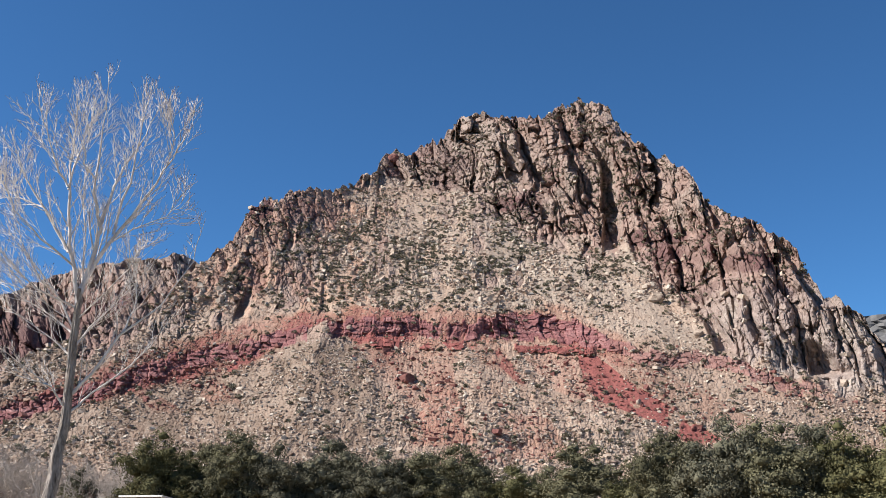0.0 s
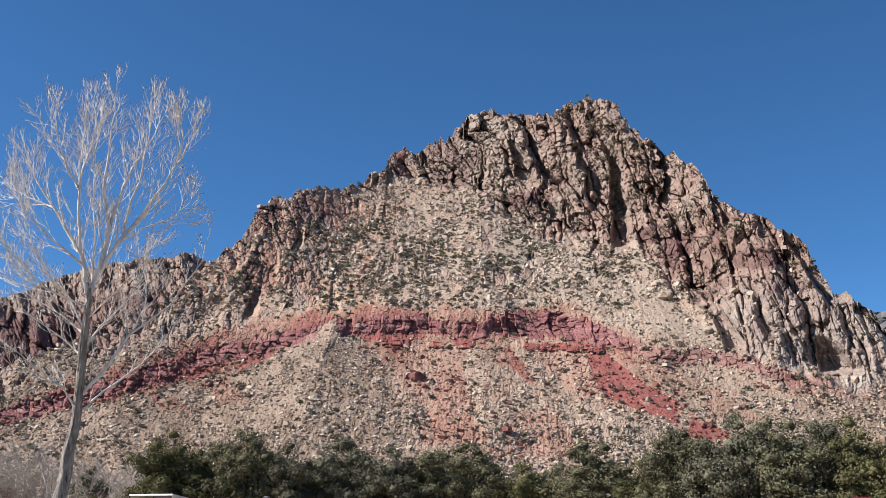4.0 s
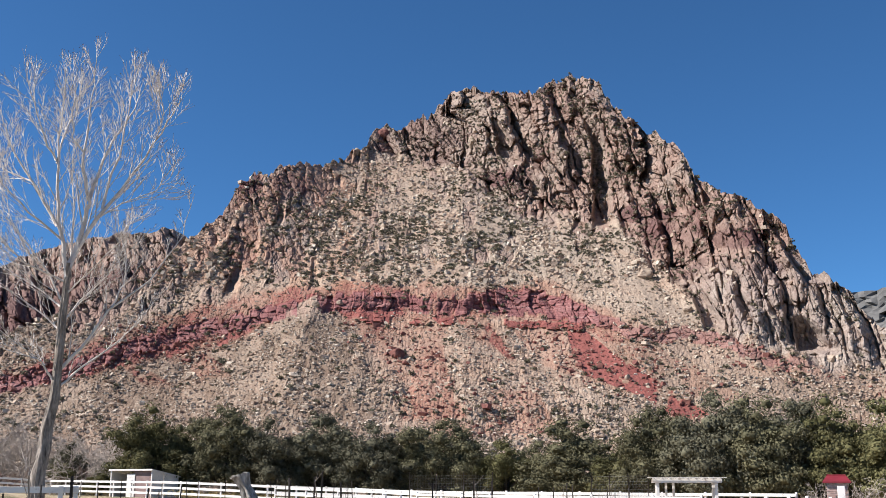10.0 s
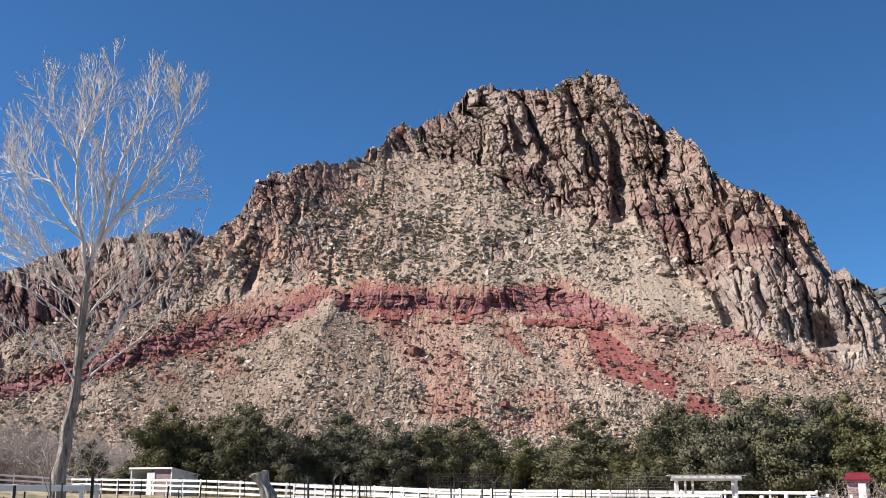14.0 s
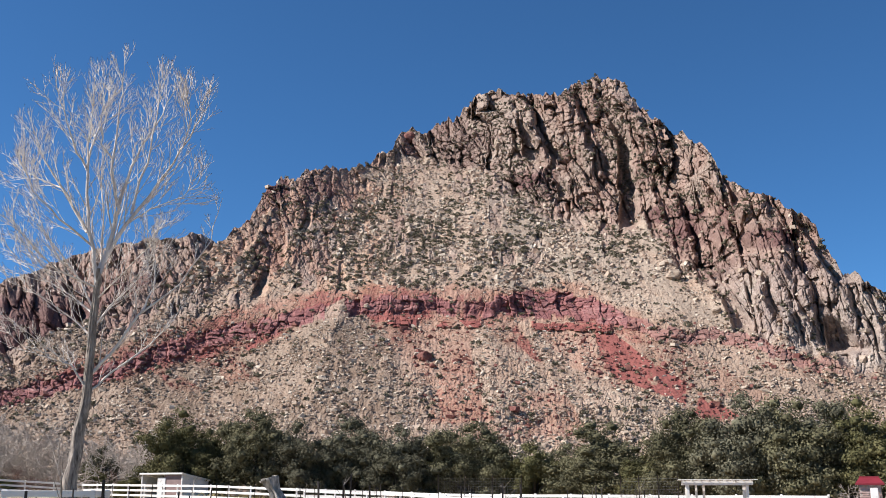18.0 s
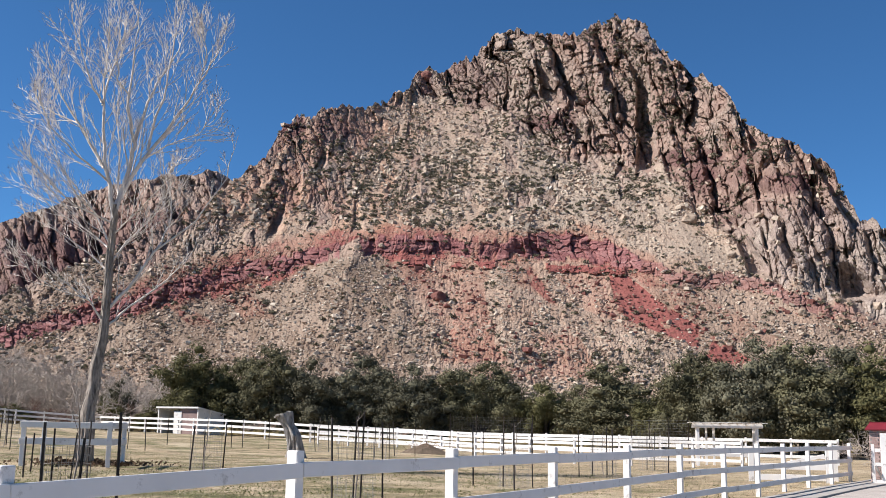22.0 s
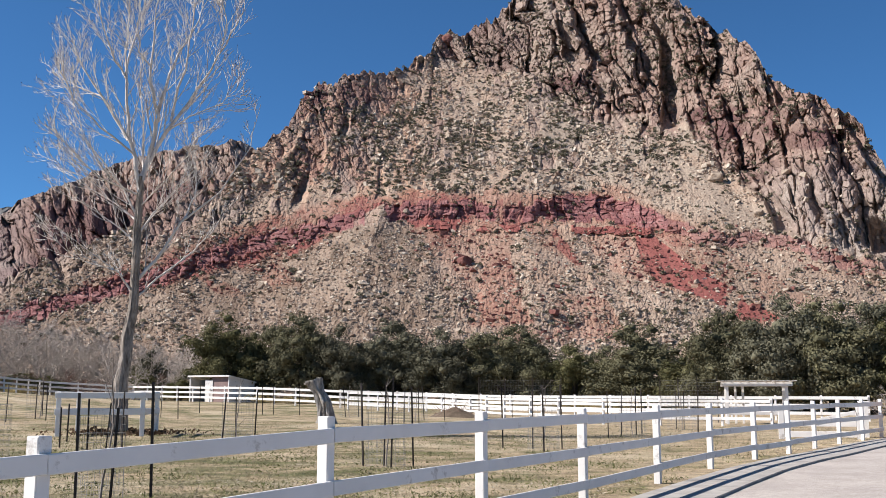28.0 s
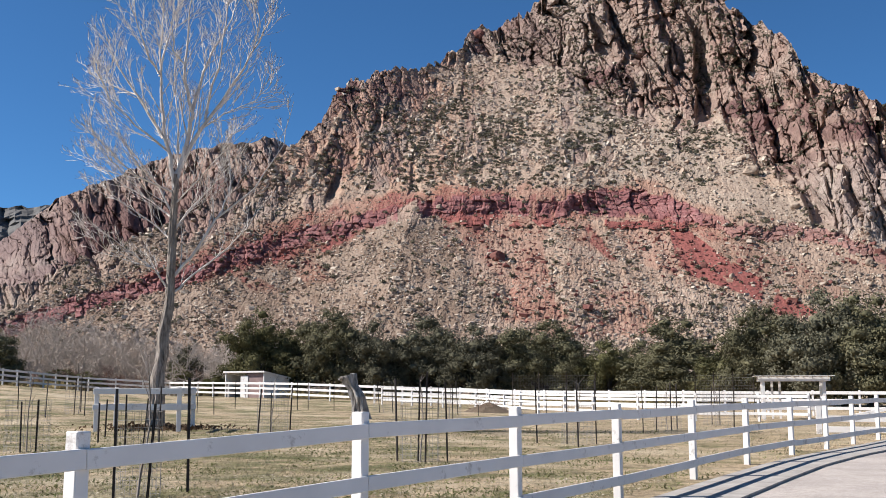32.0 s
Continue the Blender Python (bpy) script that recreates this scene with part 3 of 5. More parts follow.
    X2, Y2, Z2 = np.vstack([X, Db * np.sin(R[:1])]), np.vstack([Y, Db * np.cos(R[:1])]), np.vstack([Z, Zb])
    pad = lambda q, c: np.vstack([q, np.full((13, cols), c)])
    ob = sheet("mountain", X2, Y2, Z2, ROCK, (("cliff", pad(np.maximum(cliff, 0.9 * varnish_shade), 1.0)), ("red", pad(red, 0.0)), ("ledge", pad(ledge * broken, 0.0)), ("varnish_shade", pad(varnish_shade, 0.0)), ("brown", pad(brown, 0.0)), ("pale", pad(pale, 0.0)), ("rosy", pad(step(-W, 2.0, 5.0) * step(T + wob, 0.185, 0.20) * step(layers(A * 1.5, T * 60, A * 0, 3, 161), 0.28, 0.5), 0.0))), soft=False)
    tagged(ob, "rugged desert mountain of tan sandstone cliffs, scree and red beds", "mountain", kind="structure")
    return dict(a=a, T=T, X=X, Y=Y, Z=Z, D=D, cliff=cliff, red=red, ledge=ledge, fan=fan, pale=pale)


MOUNTAIN = mountain()


def ground():
    r = np.concatenate([np.linspace(0.0, 60, 70), np.linspace(62, 130, 30), np.geomspace(140, 4500, 30)])[:, None]
    t = np.linspace(0, 2 * math.pi, 181)[None, :]
    X, Y = r * np.sin(t), r * np.cos(t)
    Z = ground_height(X, Y)
    g = Nodes("dry_grass", 0.95, spec=0.2)
    dry = g.ramp(g.noise(9, 6, 0.7), (0.3, (0.29, 0.215, 0.13)), (0.7, (0.62, 0.49, 0.33)))
    green = g.ramp(g.noise(14, 4), (0.3, (0.075, 0.085, 0.032)), (0.7, (0.24, 0.225, 0.10)))
    near = g.add("ShaderNodeVectorMath", operation="LENGTH")
    g.put(near, 0, g.spot())
    lush = g.math("ADD", g.noise(0.5, 8, 0.75), g.ramp(g.math("DIVIDE", near.outputs["Value"], 60.0), (0.1, 0.045), (0.7, 0.0)))
    side = g.add("ShaderNodeSeparateXYZ")
    g.put(side, 0, g.spot())
    lush = g.math("SUBTRACT", lush, g.ramp(g.math("DIVIDE", g.math("ADD", side.outputs[0], 6.0), 16.0), (0.1, 0.0), (0.7, 0.085)))
    c = g.mix(g.ramp(lush, (0.45, 0.0), (0.58, 1.0)), dry, green)
    c = g.mix(1.0, c, g.ramp(g.noise(1.6, 8, 0.8), (0.34, 0.42), (0.58, 1.16)), "MULTIPLY")
    c = g.mix(g.ramp(g.noise(0.22, 6, 0.7), (0.49, 0.0), (0.64, 0.75)), c, g.ramp(g.noise(22, 4, 0.7), (0.3, (0.48, 0.385, 0.265)), (0.7, (0.76, 0.645, 0.475))))
    c = g.mix(1.0, c, g.ramp(g.noise(45, 4, 0.7), (0.25, 0.55), (0.6, 1.05)), "MULTIPLY")
    c = g.mix(1.0, c, (1.18, 1.15, 1.12), "MULTIPLY")
    g.bump(g.noise(25, 5, 0.7), 0.8, 0.05)
    ob = sheet("ground", X, Y, Z, g.colour(c))
    tagged(ob, "dry winter meadow grass with green patches", "ground", kind="structure")


ground()


# ---- tools for things ----
def at(bearing, d, z=None):
    x, y = d * math.sin(radians(bearing)), d * math.cos(radians(bearing))
    return Vector((x, y, float(ground_height(np.float64(x), np.float64(y))) if z is None else z))


def thing(name, place, label, category, group="", turn=0.0, kind=""):
    ob = new(name)
    ob.empty_display_size = 0.1
    ob.matrix_basis = Matrix.Translation(place) @ Matrix.Rotation(radians(turn), 4, "Z")
    bpy.context.view_layer.update()
    return tagged(ob, label, category, group, kind)


def mesh_of(name, verts, faces, material, soft=False):
    mesh = bpy.data.meshes.new(name)
    mesh.from_pydata(verts, [], faces)
    mesh.materials.append(material)
    if soft:
        mesh.polygons.foreach_set("use_smooth", np.full(len(mesh.polygons), True))
    return mesh


def part(name, mesh, parent, m=None, label=""):
    """A mesh as one object under a thing or a part; m is its pose within that parent."""
    ob = new(name, mesh)
    ob.parent = parent
    ob.matrix_basis = m or Matrix()
    return tagged(ob, label)


BOXES = {}


def box(sx, sy, sz, material, bevel=0.008):
    """A box with broken edges, its middle at the origin."""
    key = (round(sx, 3), round(sy, 3), round(sz, 3), material.name, bevel)
    if key not in BOXES:
        bm = bmesh.new()
        bmesh.ops.create_cube(bm, size=1)
        bmesh.ops.scale(bm, vec=(sx, sy, sz), verts=bm.verts)
        if bevel:
            bmesh.ops.bevel(bm, geom=bm.edges, offset=bevel, segments=1, affect="EDGES", profile=0.5)
        mesh = bpy.data.meshes.new("box")
        bm.to_mesh(mesh)
        bm.free()
        mesh.materials.append(material)
        BOXES[key] = mesh
    return BOXES[key]


def bar(name, p, q, wide, high, material, parent, label="", bevel=0.006, roll=0.0):
    """A straight beam from p to q (in the parent's space), so wide across and so high."""
    p, q = Vector(p), Vector(q)
    d = q - p
    m = Matrix.Translation((p + q) / 2) @ d.to_track_quat("X", "Z").to_matrix().to_4x4() @ Matrix.Rotation(roll, 4, "X")
    return part(name, box(d.length, wide, high, material, bevel), parent, m, label)


def tubes(paths, material, name="tubes", sides=5):
    """Tapering tubes along lists of (place, radius), as one mesh."""
    verts, faces = [], []
    for path in paths:
        n = sides if path[0][1] > 0.03 else 3
        base = len(verts)
        u = None
        for k, (p, r) in enumerate(path):
            d = (path[min(k + 1, len(path) - 1)][0] - path[max(k - 1, 0)][0]).normalized()
            u = d.orthogonal().normalized() if u is None else (u - d * u.dot(d)).normalized()
            w = d.cross(u)
            for s in range(n):
                t = 2 * math.pi * s / n
                verts.append(p + (u * math.cos(t) + w * math.sin(t)) * r)
            if k:
                for s in range(n):
                    a, b = base + (k - 1) * n + s, base + (k - 1) * n + (s + 1) % n
                    faces.append((a, b, b + n, a + n))
        faces.append(tuple(base + s for s in range(n)))
        faces.append(tuple(base + (len(path) - 1) * n + n - 1 - s for s in range(n)))
    return mesh_of(name, [tuple(v) for v in verts], faces, material, soft=True)


def flakes(points, sizes, rng, material, name, normals=None, slim=0.6):
    """Small leaves: one folded quad at each place, turned at random, as one mesh."""
    n = len(points)
    a = rng.normal(size=(n, 3))
    if normals is not None:
        a = a * 0.38 + normals
    a /= np.linalg.norm(a, axis=1)[:, None] + 1e-9
    b = np.cross(a, rng.normal(size=(n, 3)))
    b /= np.linalg.norm(b, axis=1)[:, None] + 1e-9
    c = np.cross(a, b)
    s = sizes[:, None]
    fold = a * s * 0.25
    co = np.stack([points + b * s, points + c * s * slim + fold, points - b * s, points - c * s * slim + fold], 1).reshape(-1, 3)
    mesh = bpy.data.meshes.new(name)
    mesh.vertices.add(4 * n)
    mesh.vertices.foreach_set("co", co.astype(np.float32).ravel())
    mesh.loops.add(4 * n)
    mesh.loops.foreach_set("vertex_index", np.arange(4 * n, dtype=np.int32))
    mesh.polygons.add(n)
    mesh.polygons.foreach_set("loop_start", (np.arange(n) * 4).astype(np.int32))
    mesh.update(calc_edges=True)
    mesh.materials.append(material)
    return mesh


def lumps(points, sizes, rng, material, name, squash=0.75, kinds=24):
    """Angular stones at many places, as one mesh."""
    base = np.array([(x, y, z) for x in (-1, 1) for y in (-1, 1) for z in (-1, 1)]) * 0.62
    tri = np.array([(0, 1, 3), (0, 3, 2), (4, 6, 7), (4, 7, 5), (0, 4, 5), (0, 5, 1), (2, 3, 7), (2, 7, 6), (0, 2, 6), (0, 6, 4), (1, 5, 7), (1, 7, 3)])
    n = len(points)
    shapes = []
    for k in range(kinds):
        q = (base + rng.uniform(-0.28, 0.28, base.shape)) * rng.uniform(0.65, 1.35, (1, 3))
        q[:, 2] *= squash
        shapes.append(q)
    shapes = np.array(shapes)[rng.integers(0, kinds, n)]
    t = rng.uniform(0, 2 * math.pi, n)
    tilt = rng.normal(0, 0.5, n)
    x, y, z = shapes[..., 0], shapes[..., 1], shapes[..., 2]
    y, z = y * np.cos(tilt)[:, None] - z * np.sin(tilt)[:, None], y * np.sin(tilt)[:, None] + z * np.cos(tilt)[:, None]
    x, y = x * np.cos(t)[:, None] - y * np.sin(t)[:, None], x * np.sin(t)[:, None] + y * np.cos(t)[:, None]
    co = np.stack([x, y, z], -1) * sizes[:, None, None] + points[:, None, :]
    idx = tri[None] + (np.arange(n) * len(base))[:, None, None]
    mesh = bpy.data.meshes.new(name)
    mesh.vertices.add(n * len(base))
    mesh.vertices.foreach_set("co", co.astype(np.float32).ravel())
    mesh.loops.add(idx.size)
    mesh.loops.foreach_set("vertex_index", idx.astype(np.int32).ravel())
    mesh.polygons.add(n * len(tri))
    mesh.polygons.foreach_set("loop_start", (np.arange(n * len(tri)) * 3).astype(np.int32))
    mesh.polygons.foreach_set("use_smooth", np.full(n * len(tri), False))
    mesh.update(calc_edges=True)
    mesh.materials.append(material)
    return mesh


# ---- hills behind the mountain ----
def hill(name, crest, near, far, seed, label, dark=0.3, cols=420, rows=150, cut=0, dense=None):
    """A rocky hill between two distances, with its crest by bearing."""
    lo, hi = crest[0][0], crest[-1][0]
    a = np.linspace(lo, hi, cols) if not dense else np.concatenate([np.linspace(lo, dense[0], 30), np.linspace(dense[0], dense[1], cols)[1:], np.linspace(dense[1], hi, 20)[1:]])
    top = line(crest)(a) + 0.008 * (layers(a * 2.5, a * 0, a * 0, 4, seed) - 0.5)
    v = np.linspace(0, 1, rows)[:, None]
    T = -0.004 + (top[None] + 0.004) * v
    A = np.broadcast_to(a[None], T.shape)
    D = near + (far - near) * v ** 0.8
    if cut:                                                  # a side canyon: the block to the left stands forward
        D = D - cut * step(-(A + 1.6 * (layers(A * 0.7, T * 20, A * 0, 3, seed + 3) - 0.5)), 20.3, 25.4) * (1 - 0.6 * v)
    R = np.radians(A)
    X, Y, Z = D * np.sin(R), D * np.cos(R), D * T
    relief = 1.1 * crags(0.5 * (near + far) * R, Y, Z, seed + 20)[0]
    D = D + relief * step(v, 0, 0.05)
    X, Y, Z = D * np.sin(R), D * np.cos(R), D * T + EYE
    back = np.linspace(0, 1, 8)[1:, None]
    Db, Zb = D[-1:] + 500 * back, Z[-1:] * (1 - back ** 0.8) - 10 * back
    X, Y, Z = np.vstack([X, Db * np.sin(R[:1])]), np.vstack([Y, Db * np.cos(R[:1])]), np.vstack([Z, Zb])
    full = np.ones(X.shape)
    varn_shade = step(layers(X / 70, Y / 90, Z / 60, 4, seed + 9), 0.62 - dark, 0.74 - dark)
    if cut:                                                  # the shut-in canyon wall: its shade is put into the colour, as dark varnish
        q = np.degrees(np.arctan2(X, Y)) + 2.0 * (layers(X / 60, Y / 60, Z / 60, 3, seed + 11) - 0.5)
        varn_shade = np.maximum(varn_shade * (1 - 0.5 * step(-q, 24.6, 25.4)) + 0.42 * step(-q, 24.6, 25.4), step(q, -25.2, -24.4) * (1 - step(q, -19, -16)) * (1 - step(Z / np.hypot(X, Y), 0.165, 0.20)))
    ob = sheet(name, X, Y, Z, ROCK if cut else HAZED_ROCK, (("cliff", full), ("red", 0 * full), ("ledge", 0 * full), ("brown", 0 * full), ("pale", 0.2 * step(-np.degrees(np.arctan2(X, Y)), 24.8, 26.0) if cut else 0 * full), ("varnish_shade", varn_shade * 0.85)), soft=False)
    tagged(ob, label, "hill", kind="structure")


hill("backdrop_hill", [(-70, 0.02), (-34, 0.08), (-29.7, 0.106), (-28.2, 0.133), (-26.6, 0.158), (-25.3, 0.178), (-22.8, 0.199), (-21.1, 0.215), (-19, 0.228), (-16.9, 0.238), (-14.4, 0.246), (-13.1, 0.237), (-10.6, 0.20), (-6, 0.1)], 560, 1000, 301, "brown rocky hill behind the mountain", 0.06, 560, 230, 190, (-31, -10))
hill("backdrop_range", [(-75, 0.10), (-40, 0.15), (-30.4, 0.161), (-28.3, 0.1655), (-25.6, 0.1687), (-24.2, 0.178), (-22.2, 0.19), (-16, 0.12)], 1500, 2100, 351, "dark distant desert range", 0.3, 200, 70)
hill("backdrop_ridge", [(15, 0.10), (20.6, 0.171), (23.1, 0.178), (24.5, 0.182), (26.4, 0.184), (30, 0.17), (45, 0.12), (75, 0.08)], 1500, 2100, 401, "distant ridge, haze put into its grey", 0.3, 200, 70)


# ---- loose stones and desert shrubs on the slopes ----
def on_slope(weight, count, rng):
    """Random places on the mountain's face, by a weight and by the area of each patch."""
    M = MOUNTAIN
    w = (weight * np.gradient(M["T"], axis=0) * M["D"] ** 1.0)[:, 40:-40].ravel()
    k = rng.choice(len(w), count, p=w / w.sum())
    jit = rng.normal(0, 0.3, (count, 3))
    return np.stack([M[c][:, 40:-40].ravel()[k] for c in "XYZ"], -1) + jit


def slopes():
    rng = np.random.default_rng(5)
    M = MOUNTAIN
    A = np.broadcast_to(M["a"][None], M["T"].shape)
    scree = (1 - M["cliff"]) * (1 - 0.9 * M["red"]) * (1 - M["ledge"]) * (1 - 0.6 * M["pale"])
    clump = layers(A * 1.5, M["T"] * 80, A * 0, 3, 501)
    w = scree * (0.25 + step(clump, 0.4, 0.65)) * np.where(M["T"] < 0.16, 1.5, 1.0)
    ob = new("scree_stones", lumps(on_slope(w, 44000, rng), np.minimum(rng.lognormal(-0.86, 0.48, 44000), 1.9), rng, STONE, "scree_stones", 0.6))
    tagged(ob, "pale angular sandstone blocks lying on the scree", "stones", kind="stuff")
    w = scree * (M["T"] > 0.2) * (0.1 + step(clump, 0.5, 0.7)) + 0.02 * M["cliff"]
    ob = new("slope_boulders", lumps(on_slope(w, 3200, rng), np.minimum(rng.lognormal(-0.05, 0.42, 3200), 1.9), rng, STONE, "slope_boulders", 0.9))
    tagged(ob, "large tan boulders on the upper slope", "boulders", kind="stuff")
    w = M["red"] * (M["T"] < 0.16)
    ob = new("red_stones", lumps(on_slope(w, 1500, rng), np.minimum(rng.lognormal(-0.55, 0.45, 1500), 2.0), rng, RED_STONE, "red_stones"))
    tagged(ob, "red stones fallen below the ledge", "stones", kind="stuff")
    w = (1 - 0.6 * M["cliff"]) * (1 - 0.6 * M["red"]) * (1 - 0.8 * M["pale"]) * (0.14 + 0.86 * step(M["T"], 0.185, 0.245)) * (0.15 + step(layers(A * 0.8, M["T"] * 50, A * 0, 3, 521), 0.42, 0.62))
    pts = on_slope(w, 5600, rng)
    n = 22
    size = rng.uniform(0.5, 1.65, len(pts)) ** 1.15
    off = rng.normal(size=(len(pts), n, 3))
    off /= np.linalg.norm(off, axis=2)[..., None]
    off[..., 2] = np.abs(off[..., 2]) * 0.9
    co = (pts[:, None] + off * size[:, None, None] * rng.uniform(0.4, 1, (len(pts), n, 1))).reshape(-1, 3)
    ob = new("slope_shrubs", flakes(co, np.repeat(size * 0.42, n), rng, SAGE, "slope_shrubs"))
    tagged(ob, "dark grey-green desert shrubs dotted over the slopes", "shrubs", kind="stuff")


slopes()


def boulder(bearing, rise, size, material, label, seed, squash=0.9):
    """One large fallen block on the mountain's face."""
    M = MOUNTAIN
    j = int(np.argmin(np.abs(M["a"] - bearing)))
    i = int(np.argmin(np.abs(M["T"][:, j] - rise)))
    rng = random.Random(seed)
    bm = bmesh.new()
    bmesh.ops.create_icosphere(bm, subdivisions=3, radius=0.62)
    cuts = [(Vector((rng.gauss(0, 1), rng.gauss(0, 1), rng.gauss(0, 1))).normalized(), rng.uniform(0.34, 0.50)) for k in range(9)]
    for v in bm.verts:
        for normal, far in cuts:
            over = v.co.dot(normal) - far
            if over > 0:
                v.co -= normal * over * 0.9
        v.co += v.co.normalized() * (0.12 * noise.noise(v.co * 2.3 + Vector((seed, 0, 0))) + 0.06 * noise.noise(v.co * 6 + Vector((0, seed, 0))))
    bmesh.ops.scale(bm, vec=(size, size, size * squash), verts=bm.verts)
    mesh = bpy.data.meshes.new("boulder")
    bm.to_mesh(mesh)
    bm.free()
    mesh.materials.append(material)
    ob = new("boulder", mesh)
    ob.matrix_basis = Matrix.Translation((float(M["X"][i, j]), float(M["Y"][i, j]), float(M["Z"][i, j]) + size * 0.2)) @ Matrix.Rotation(rng.uniform(0, 6), 4, "Z")
    mesh.polygons.foreach_set("use_smooth", np.full(len(mesh.polygons), False))
    tagged(ob, label, "boulder", "fallen blocks")


for k, (b, rise, size, red) in enumerate(((-1.66, 0.1275, 5.2, True), (-1.2, 0.120, 2.6, True), (-2.1, 0.121, 2.0, True), (-1.4, 0.092, 3.0, False), (-1.0, 0.088, 2.2, False), (8.4, 0.118, 2.6, True), (11.0, 0.106, 2.4, False),
                                          (-2.6, 0.352, 9.0, True), (-4.2, 0.333, 6.0, False), (2.6, 0.345, 8.0, False), (12.2, 0.203, 7.0, False), (14.4, 0.168, 4.0, False), (17.9, 0.113, 3.2, False), (-6.3, 0.176, 3.4, False), (-4.9, 0.178, 3.0, False), (5.9, 0.198, 3.0, False), (-13.0, 0.118, 2.4, True))):
    boulder(b, rise, size, RED_STONE if red else TAN_STONE, "large fallen block of dark red sandstone on the slope" if red else "large fallen block of tan sandstone on the slope", k + 3)


# ---- road, walk and near fence ----
POSTS = [(-9.2, -7.7), (-7.9, -4.9), (-6.6, -2.1), (-5.35, 0.7), (-4.1, 3.5), (-2.8, 6.3), (-1.45, 8.9), (-0.16, 11.7), (1.2, 14.6), (2.77, 18.2), (4.4, 21.8), (6.05, 24.9), (7.5, 27.3), (8.91, 29.8), (10.45, 32.46), (12.03, 35.0), (13.5, 37.4), (14.9, 39.8)]
LINE = [Vector((x, y, 0)) for x, y in POSTS]


def beside(k, off):
    """A place beside the fence, off metres towards the road, at post k (which may lie between two)."""
    k = min(max(k, 0.0), len(LINE) - 1.001)
    i = int(k)
    p = LINE[i].lerp(LINE[i + 1], k - i)
    d = (LINE[min(i + 2, len(LINE) - 1)] - LINE[max(i - 1, 0)]).normalized()
    return p + Vector((d.y, -d.x, 0)) * off


def road():
    steps = 120
    X, Y = np.zeros((steps, 26)), np.zeros((steps, 26))
    for i in range(steps):
        for j in range(26):
            p = beside(i * (len(LINE) - 1) / (steps - 1), 1.52 + 9.5 * j / 25)
            X[i, j], Y[i, j] = p.x, p.y
    Z = 0.012 + 0.012 * (layers(X * 0.8, Y * 0.8, X * 0, 3, 7) - 0.5) + ground_height(X, Y)
    ob = sheet("road", X, Y, Z, GRAVEL)
    tagged(ob, "pale grey gravel drive curving along the fence", "road", kind="structure")
    walk_base = new("pavement")
    tagged(walk_base, "narrow concrete walk of cast slabs beside the drive", "pavement", kind="structure")
    for k in range(52):
        a, b = 0.34 * k, 0.34 * (k + 1) - 0.004
        if b > len(LINE) - 1.01:
            break
        v = []
        for z in (0.0, 0.055):
            for q, o in ((a, 0.42), (b, 0.42), (b, 1.50), (a, 1.50)):
                p = beside(q, o)
                v.append((p.x, p.y, z + float(ground_height(np.float64(p.x), np.float64(p.y)))))
        f = [(4, 7, 6, 5), (0, 1, 5, 4), (1, 2, 6, 5), (2, 3, 7, 6), (3, 0, 4, 7)]
        part("slab", mesh_of("slab", v, f, CONCRETE), walk_base)


road()


def fence(name, posts, high, rails, label, square=0.11, board=0.127, front=-1, wide=0.035, skip=()):
    """A board fence: posts, and rails nailed to one face of them."""
    base = Vector(posts[0])
    f = thing(name, base, label, "fence")
    rng = random.Random(len(posts))
    for p in posts:
        q = Vector(p) - base
        d = rng.uniform(-0.012, 0.012)
        i = posts.index(p)
        t = Vector(posts[min(i + 1, len(posts) - 1)]) - Vector(posts[max(i - 1, 0)])
        m = Matrix.Translation(q + Vector((0, 0, high / 2 + d - 0.03))) @ Matrix.Rotation(math.atan2(t.y, t.x), 4, "Z") @ Matrix.Rotation(d, 4, "Y")
        part("post", box(square, square, high + 0.06, WHITE, 0.008), f, m)
    for i in range(len(posts) - 1):
        if i in skip:
            continue
        a, b = Vector(posts[i]) - base, Vector(posts[i + 1]) - base
        d = (b - a).normalized()
        side = Vector((d.y, -d.x, 0)).normalized() * (square / 2 + wide / 2 + 0.003) * -front
        for h in rails:
            s1, s2 = rng.uniform(-0.012, 0.012), rng.uniform(-0.012, 0.012)
            bar("rail", a + side + Vector((0, 0, h + s1)) + d * 0.003, b + side + Vector((0, 0, h + s2)) - d * 0.003, wide, board, WHITE, f)
    return f


def lift(p, drop=False):
    return Vector((p[0], p[1], float(ground_height(np.float64(p[0]), np.float64(p[1]))) - (0.027 * max(0.0, 9.5 - max(p[1], 3.5)) if drop else 0.0)))


fence("ranch_fence", [lift(p, True) for p in POSTS[:-1]], 1.33, (1.17, 0.73, 0.285), "white-painted three-board wooden fence beside the gravel drive")


def spread(points, gap):
    """Posts an even gap apart along a line of corners."""
    out = [Vector((*points[0], 0))]
    for a, b in zip(points, points[1:]):
        a, b = Vector((*a, 0)), Vector((*b, 0))
        n = max(1, round((b - a).length / gap))
        out += [a.lerp(b, (k + 1) / n) for k in range(n)]
    return [lift(p) for p in out]


fence("paddock_fence", spread([(-41.5, 68), (-42, 80), (-42.3, 97), (-34.6, 98), (-24.7, 89), (-17.4, 81.3), (-11.6, 77.6), (-5, 75.5), (1, 70), (9, 62), (20, 57)], 2.6), 1.38, (1.24, 0.82, 0.40), "white three-board paddock fence along the far side of the meadow", board=0.17)
fence("inner_fence", spread([(-10.6, 74.6), (-3.6, 70), (0.5, 59.5), (3.3, 54.8), (5.3, 51.7), (7.8, 50), (10.5, 49.0), (12.4, 47.6)], 2.9), 1.30, (1.16, 0.74, 0.36), "white board fence before the arbour")


